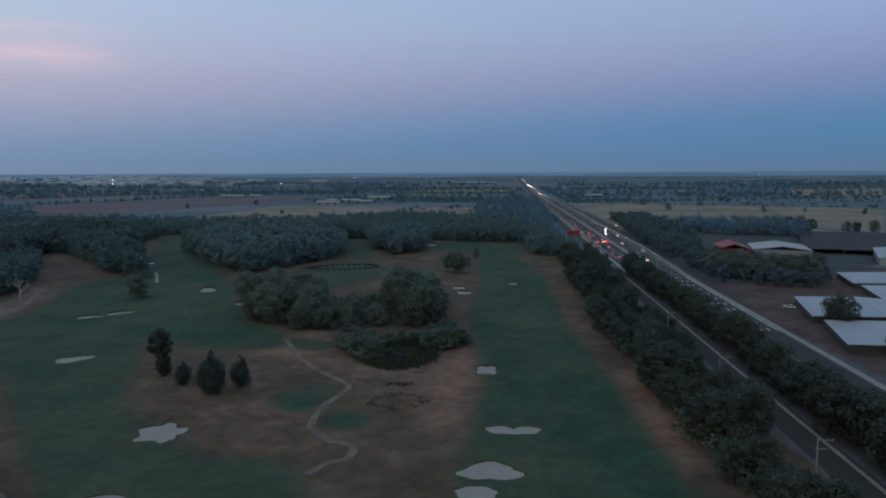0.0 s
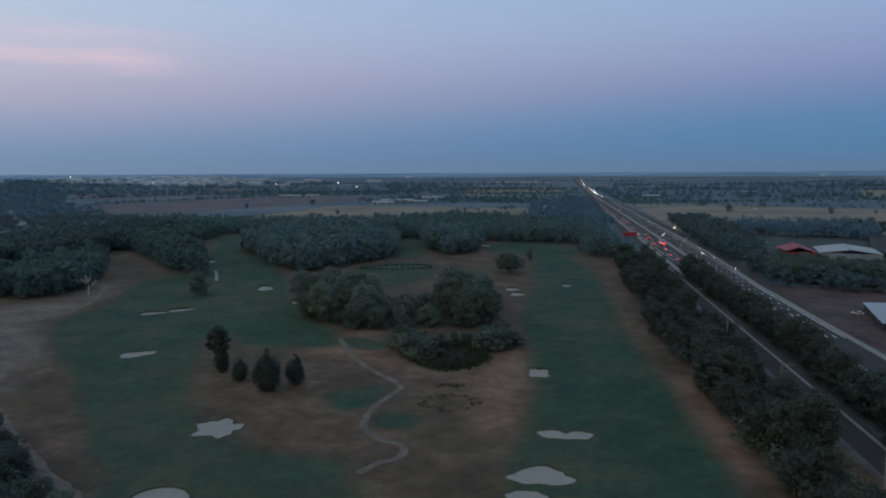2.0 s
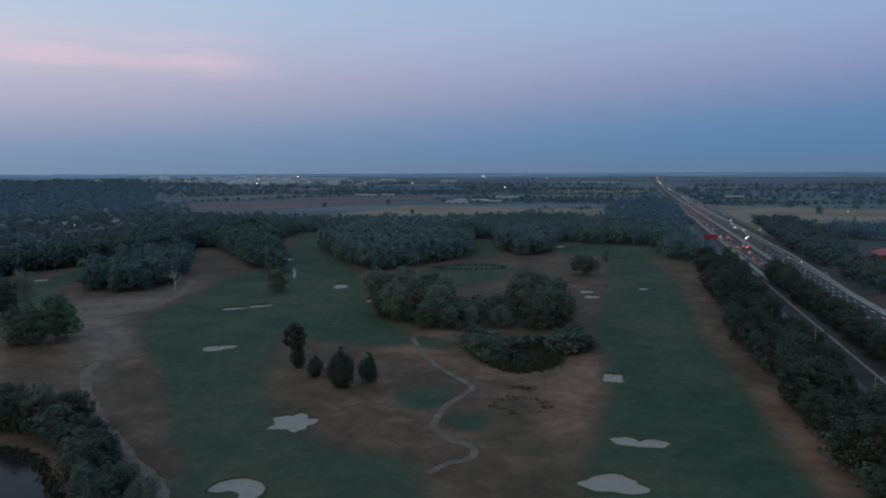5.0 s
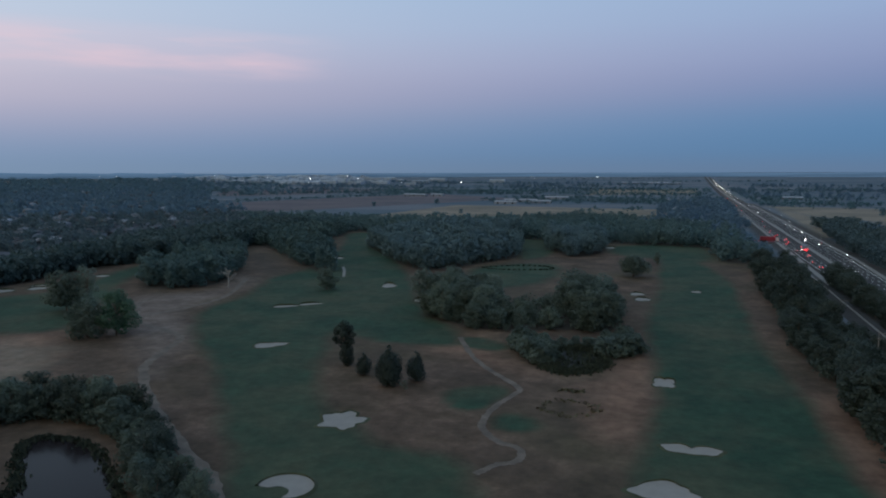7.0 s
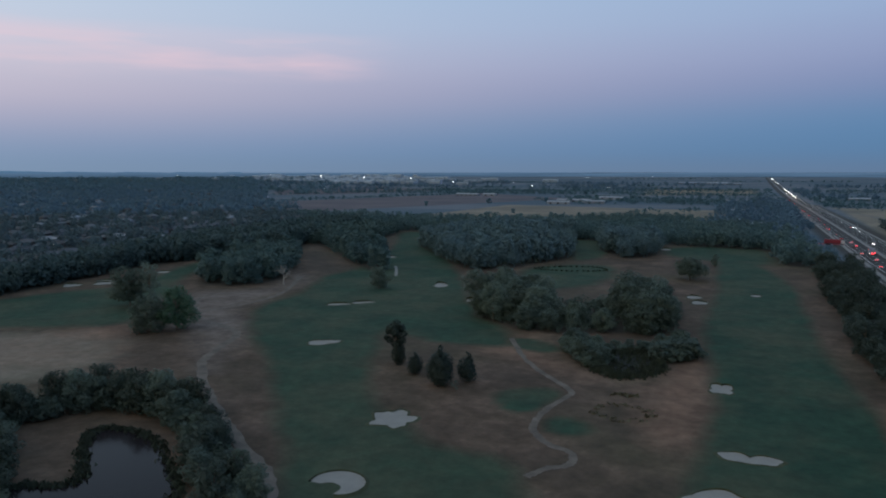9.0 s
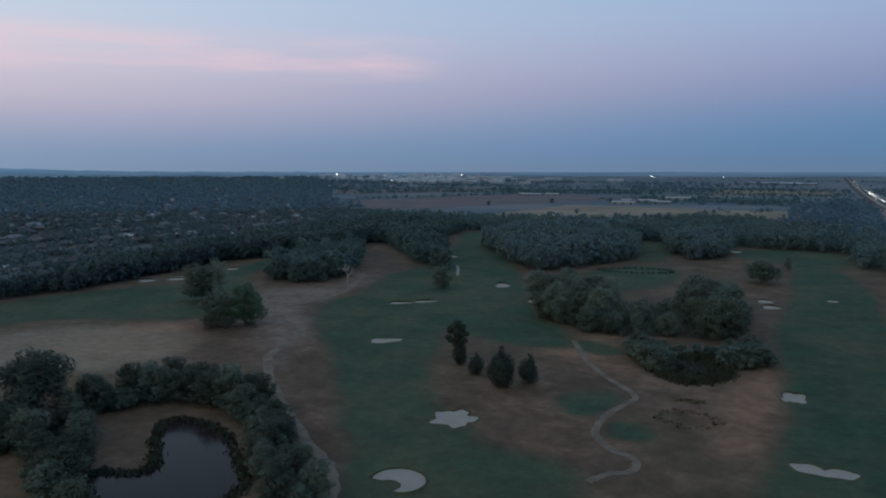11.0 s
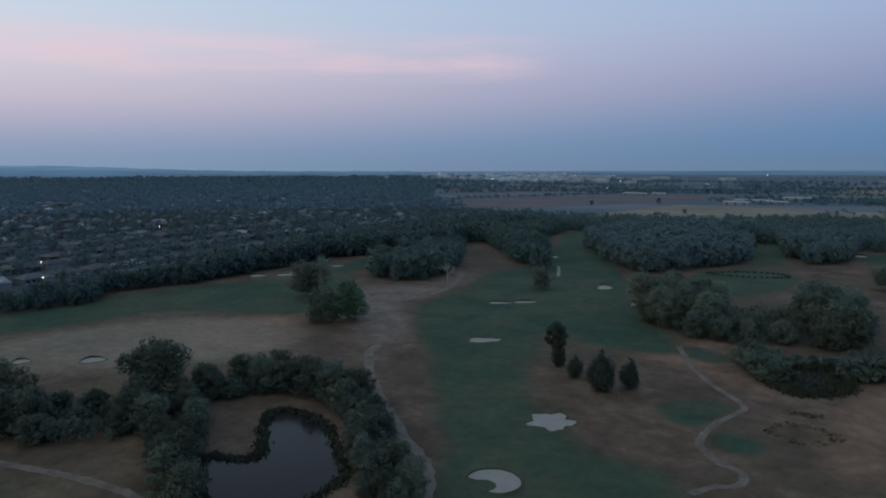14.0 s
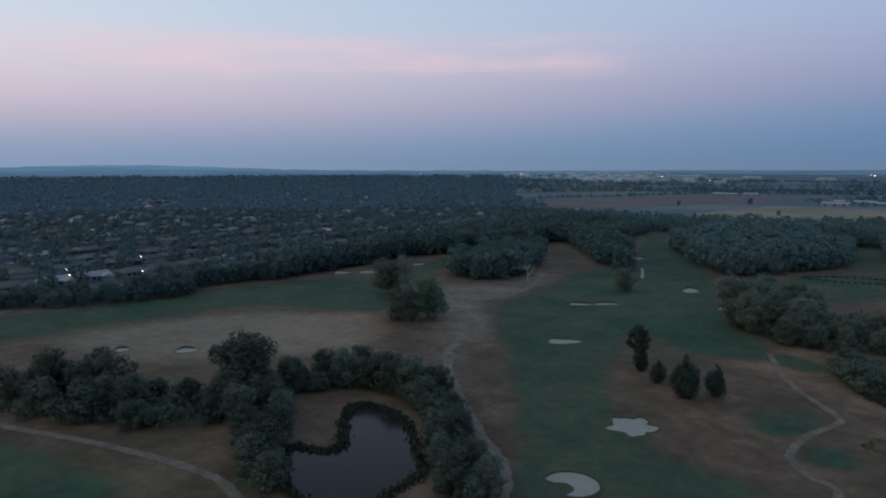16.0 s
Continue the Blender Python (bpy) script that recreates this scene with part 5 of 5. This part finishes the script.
for x, y in ((115, 345), (118, 390), (120.5, 438), (124, 486), (131, 592), (146, 591), (149, 708), (102, 460), (136, 660), (160, 800), (172, 920)):
    m = pose(x, y, 0, 0, 0, 180 if x > highway_x(y) else 0)
    if lamp_0 is None:
        lamp_0 = tagged(new("street_lamp"), "lit street lamp on a tall steel pole", "lamp", "street lamps of the highway")
        bm = bmesh.new()
        rod(bm, (0, 0, 0), (0, 0, 8.6), 0.11, 0.07, 8)
        rod(bm, (0, 0, 8.6), (1.6, 0, 9.1), 0.06, 0.045, 6)
        part("pole", bm, STEEL, lamp_0)
        head = part("lamp_head", boxes((1.3, -0.16, 9.06, 2.1, 0.16, 9.2)), STEEL, lamp_0)
        bm = bmesh.new()
        bmesh.ops.create_icosphere(bm, subdivisions=1, radius=0.2, matrix=pose(1.7, 0, 8.98) @ Matrix.Diagonal((1, 0.6, 0.45, 1)))
        part("bulb", bm, LAMP_ON, head, "glowing white lamp glass")
        lamp_0.matrix_world = m
    else:
        copy_thing(lamp_0, m)
porch_0 = None
for x, y in ((-459, 181), (-378, 169), (-357, 161), (-341, 190), (-400, 222), (-352, 330), (-420, 392), (-560, 420), (-395, 520), (-470, 610), (-620, 300), (-700, 560), (60, 742), (88, 905), (330, 940), (240, 1130)):
    if porch_0 is None:
        porch_0 = tagged(new("lamp_post"), "small lit lamp on a slim post", "lamp", "lit lamps of the suburb")
        bm = bmesh.new()
        rod(bm, (0, 0, 0), (0, 0, 5.0), 0.08, 0.06, 6)
        part("pole", bm, STEEL, porch_0)
        bm = bmesh.new()
        bmesh.ops.create_icosphere(bm, subdivisions=1, radius=0.22, matrix=pose(0, 0, 5.2))
        part("bulb", bm, PORCH_ON, porch_0, "glowing warm lamp glass")
        porch_0.matrix_world = pose(x, y, 0)
    else:
        copy_thing(porch_0, pose(x, y, float(terrain(x, y))))
far_lights = tagged(new("far_lights", bpy.data.meshes.new("far_lights")), "tiny lights of far towns and roads", "lights", kind="stuff")
bm = bmesh.new()
for k in range(34):
    y = rs.uniform(1700, 3300)
    x = rs.uniform(-0.95, 0.55) * y if k > 14 else rs.normal(-0.49, 0.06) * y
    bmesh.ops.create_icosphere(bm, subdivisions=1, radius=rs.uniform(0.35, 0.9) * y / 2600, matrix=pose(x, y, float(terrain(x, y)) + rs.uniform(7, 14)))
for y in np.geomspace(1200, 3250, 19):
    bmesh.ops.create_icosphere(bm, subdivisions=1, radius=rs.uniform(0.3, 0.6) * y / 2200, matrix=pose(highway_x(y) + rs.uniform(2, 13), y + rs.uniform(-40, 40), float(terrain(highway_x(y), y)) + 1.2))
bm.to_mesh(far_lights.data)
bm.free()
far_lights.data.materials.append(LAMP_ON)

# ---------------------------------------------------------------- vehicles on the highway
CAR_PAINTS = [mat("white_car_paint", (0.6, 0.6, 0.6), 0.3, 0.05), mat("dark_car_paint", (0.04, 0.045, 0.055), 0.3, 0.05), mat("silver_car_paint", (0.35, 0.36, 0.38), 0.3, 0.05, metal=0.5)]
TYRE = mat("tyre_rubber", (0.025, 0.025, 0.027), 0.9, 0.2)


def car_kind(label, paint, lit=True):
    """A family car: lower body, glazed cabin, roof, wheels, lit lamps at both ends; it faces +y."""
    root = tagged(new("car"), label, "car", "cars on the highway")
    bm = bmesh.new()
    box(bm, -0.9, -2.2, 0.3, 0.9, 2.2, 0.95)
    bmesh.ops.bevel(bm, geom=bm.edges[:], offset=0.16, segments=2, affect="EDGES")
    part("body", bm, paint, root)
    v = [(-0.8, -1.7, 0.93), (0.8, -1.7, 0.93), (0.8, 1.0, 0.93), (-0.8, 1.0, 0.93), (-0.65, -1.2, 1.42), (0.65, -1.2, 1.42), (0.65, 0.3, 1.42), (-0.65, 0.3, 1.42)]
    part("cabin", mesh_from("cabin", v, [(0, 1, 5, 4), (1, 2, 6, 5), (2, 3, 7, 6), (3, 0, 4, 7), (4, 5, 6, 7)], GLASS_DARK), None, root, "dark glazed cabin")
    part("roof", boxes((-0.66, -1.22, 1.421, 0.66, 0.32, 1.47)), paint, root)
    for x in (-0.85, 0.85):
        for y in (-1.35, 1.35):
            bm = bmesh.new()
            rod(bm, (x - 0.1, y, 0.32), (x + 0.1, y, 0.32), 0.32, 0.32, 12)
            part("wheel", bm, TYRE, root)
        bm = bmesh.new()
        bmesh.ops.create_icosphere(bm, subdivisions=1, radius=0.12, matrix=pose(x * 0.72, 2.18, 0.68))
        part("headlight", bm, HEAD_ON if lit else GLASS_DARK, root, "lit white headlight" if lit else "")
        part("tail_light", boxes((x * 0.74 - 0.16, -2.23, 0.66, x * 0.74 + 0.16, -2.1, 0.84)), TAIL_ON if lit else ROOF_RED, root, "lit red tail light" if lit else "")
    return root


CARS = [car_kind("white car with lit lamps on the highway", CAR_PAINTS[0]), car_kind("dark car with lit lamps on the highway", CAR_PAINTS[1]), car_kind("silver car with lit lamps on the highway", CAR_PAINTS[2])]
slots = []
for y in (395, 418, 446, 470, 505, 540, 562, 584, 596, 620, 655, 700, 760, 830, 905, 980, 1080, 1190, 1320, 1480):
    slots.append((highway_x(y) + (-9 + rs.choice([-3.4, 0, 3.4])) * (1 - 0.25 * float(narrowing(y))), y, 0))
for y in (430, 480, 530, 588, 610, 628, 660, 730, 790, 850, 930, 1010, 1100, 1180, 1260, 1340, 1430, 1500, 1580, 1660, 1740, 1830, 1920, 2000, 2090, 2180, 2270, 2370, 2480, 2590, 2700, 2820, 2940, 3060, 3200):
    slots.append((highway_x(y) + (7.5 + rs.choice([-3.4, 0, 3.4])) * (1 - 0.25 * float(narrowing(y))), y, 180))
for i, (x, y, a) in enumerate(slots):
    m = pose(x, y, 0.07 + float(terrain(x, y)), 0, 0, a - 4.7)
    if i < 3:
        CARS[i].matrix_world = m
    else:
        copy_thing(CARS[rs.randint(3)], m)


parked = car_kind("white car parked in the dirt yard", CAR_PAINTS[0], False)
parked.matrix_world = pose(138, 280, 0.0, 0, 0, 60)
parked["group"] = ""


def lorry_kind(label, box_paint, lit):
    """An articulated lorry that faces +y: trailer, cab, chassis, wheels and rear lamps."""
    root = tagged(new("lorry"), label, "lorry", "lorries at the crossing")
    part("trailer", boxes((-1.25, -11, 1.1, 1.25, 0, 4.1)), box_paint, root)
    bm = boxes((-1.2, 0.3, 0.7, 1.2, 2.6, 3.2))
    bmesh.ops.bevel(bm, geom=bm.edges[:], offset=0.15, segments=2, affect="EDGES")
    part("cab", bm, CAR_PAINTS[0], root)
    part("windscreen", boxes((-1.0, 2.58, 1.9, 1.0, 2.64, 2.8)), GLASS_DARK, root, "dark windscreen")
    part("chassis", boxes((-1.0, -11, 0.7, 1.0, 2.2, 1.08)), WALL_DARK, root)
    for x in (-1.0, 1.0):
        for y in (-10, -8.8, -7.6, 1.3):
            bm = bmesh.new()
            rod(bm, (x - 0.15, y, 0.5), (x + 0.15, y, 0.5), 0.5, 0.5, 12)
            part("wheel", bm, TYRE, root)
    for x in (-1.0, -0.35, 0.35, 1.0):
        part("tail_light", boxes((x - 0.22, -11.12, 1.15, x + 0.22, -11.01, 1.45)), TAIL_ON if lit else ROOF_RED, root, "red rear lamp")
    return root


TRAILER_RED = mat("red_trailer_paint", (0.27, 0.022, 0.04), 0.45, 0.15, 1.0)
lorry_kind("box lorry with a lit row of red rear lamps", WALL_PALE, True).matrix_world = pose(highway_x(545) - 6.5, 545, 0.07, 0, 0, -4.7)
lorry_kind("long red lorry waiting on the side road", TRAILER_RED, False).matrix_world = pose(116.5, 604, 0.07, 0, 0, -88)
# a red strip added at the crossing, and the side road
tagged(new("road_4", ribbon("road_4", np.array([(highway_x(606) - 60, 612.0), (highway_x(606) - 15.2, 606.0)]), 9, 0.05, ASPHALT)), "asphalt side road at the crossing", "road", kind="structure")
RED_STRIP = mat("red_road_strip", (0.42, 0.04, 0.055), 0.8, 0.25, 1.0)
tagged(new("red_strip", ribbon("red_strip", np.array([(highway_x(606) - 36, 609.0), (highway_x(606) - 15.4, 606.2)]), 7.5, 0.062, RED_STRIP)), "added red strip on the side road", "road", kind="structure")
# painted lane lines
for off in (-14.2, -10.8, -7.3, 2.3, 5.8, 9.2, 12.7):
    solid = off in (-14.2, 12.7)
    bm = bmesh.new()
    for y in np.arange(240, 1300, 12.0):
        L = 12.0 if solid else 4.0
        x0, x1 = (highway_x(v) + off * (1 - 0.25 * float(narrowing(v))) for v in (y, y + L))
        f = [bm.verts.new(p) for p in ((x0 - 0.2, y, 0.068), (x0 + 0.2, y, 0.068), (x1 + 0.2, y + L, 0.068), (x1 - 0.2, y + L, 0.068))]
        bm.faces.new(f)
    tagged(part("lane_marking", bm, PAINT), "white painted lane line on asphalt", "road marking", kind="structure")
# the pale walk on the far fairway
tagged(new("path_5", ribbon("path_5", spline([(-158, 388), (-152, 375), (-143, 352)], 6), 1.6, 0.05, CONCRETE)), "short pale walk on the fairway", "path", kind="structure")
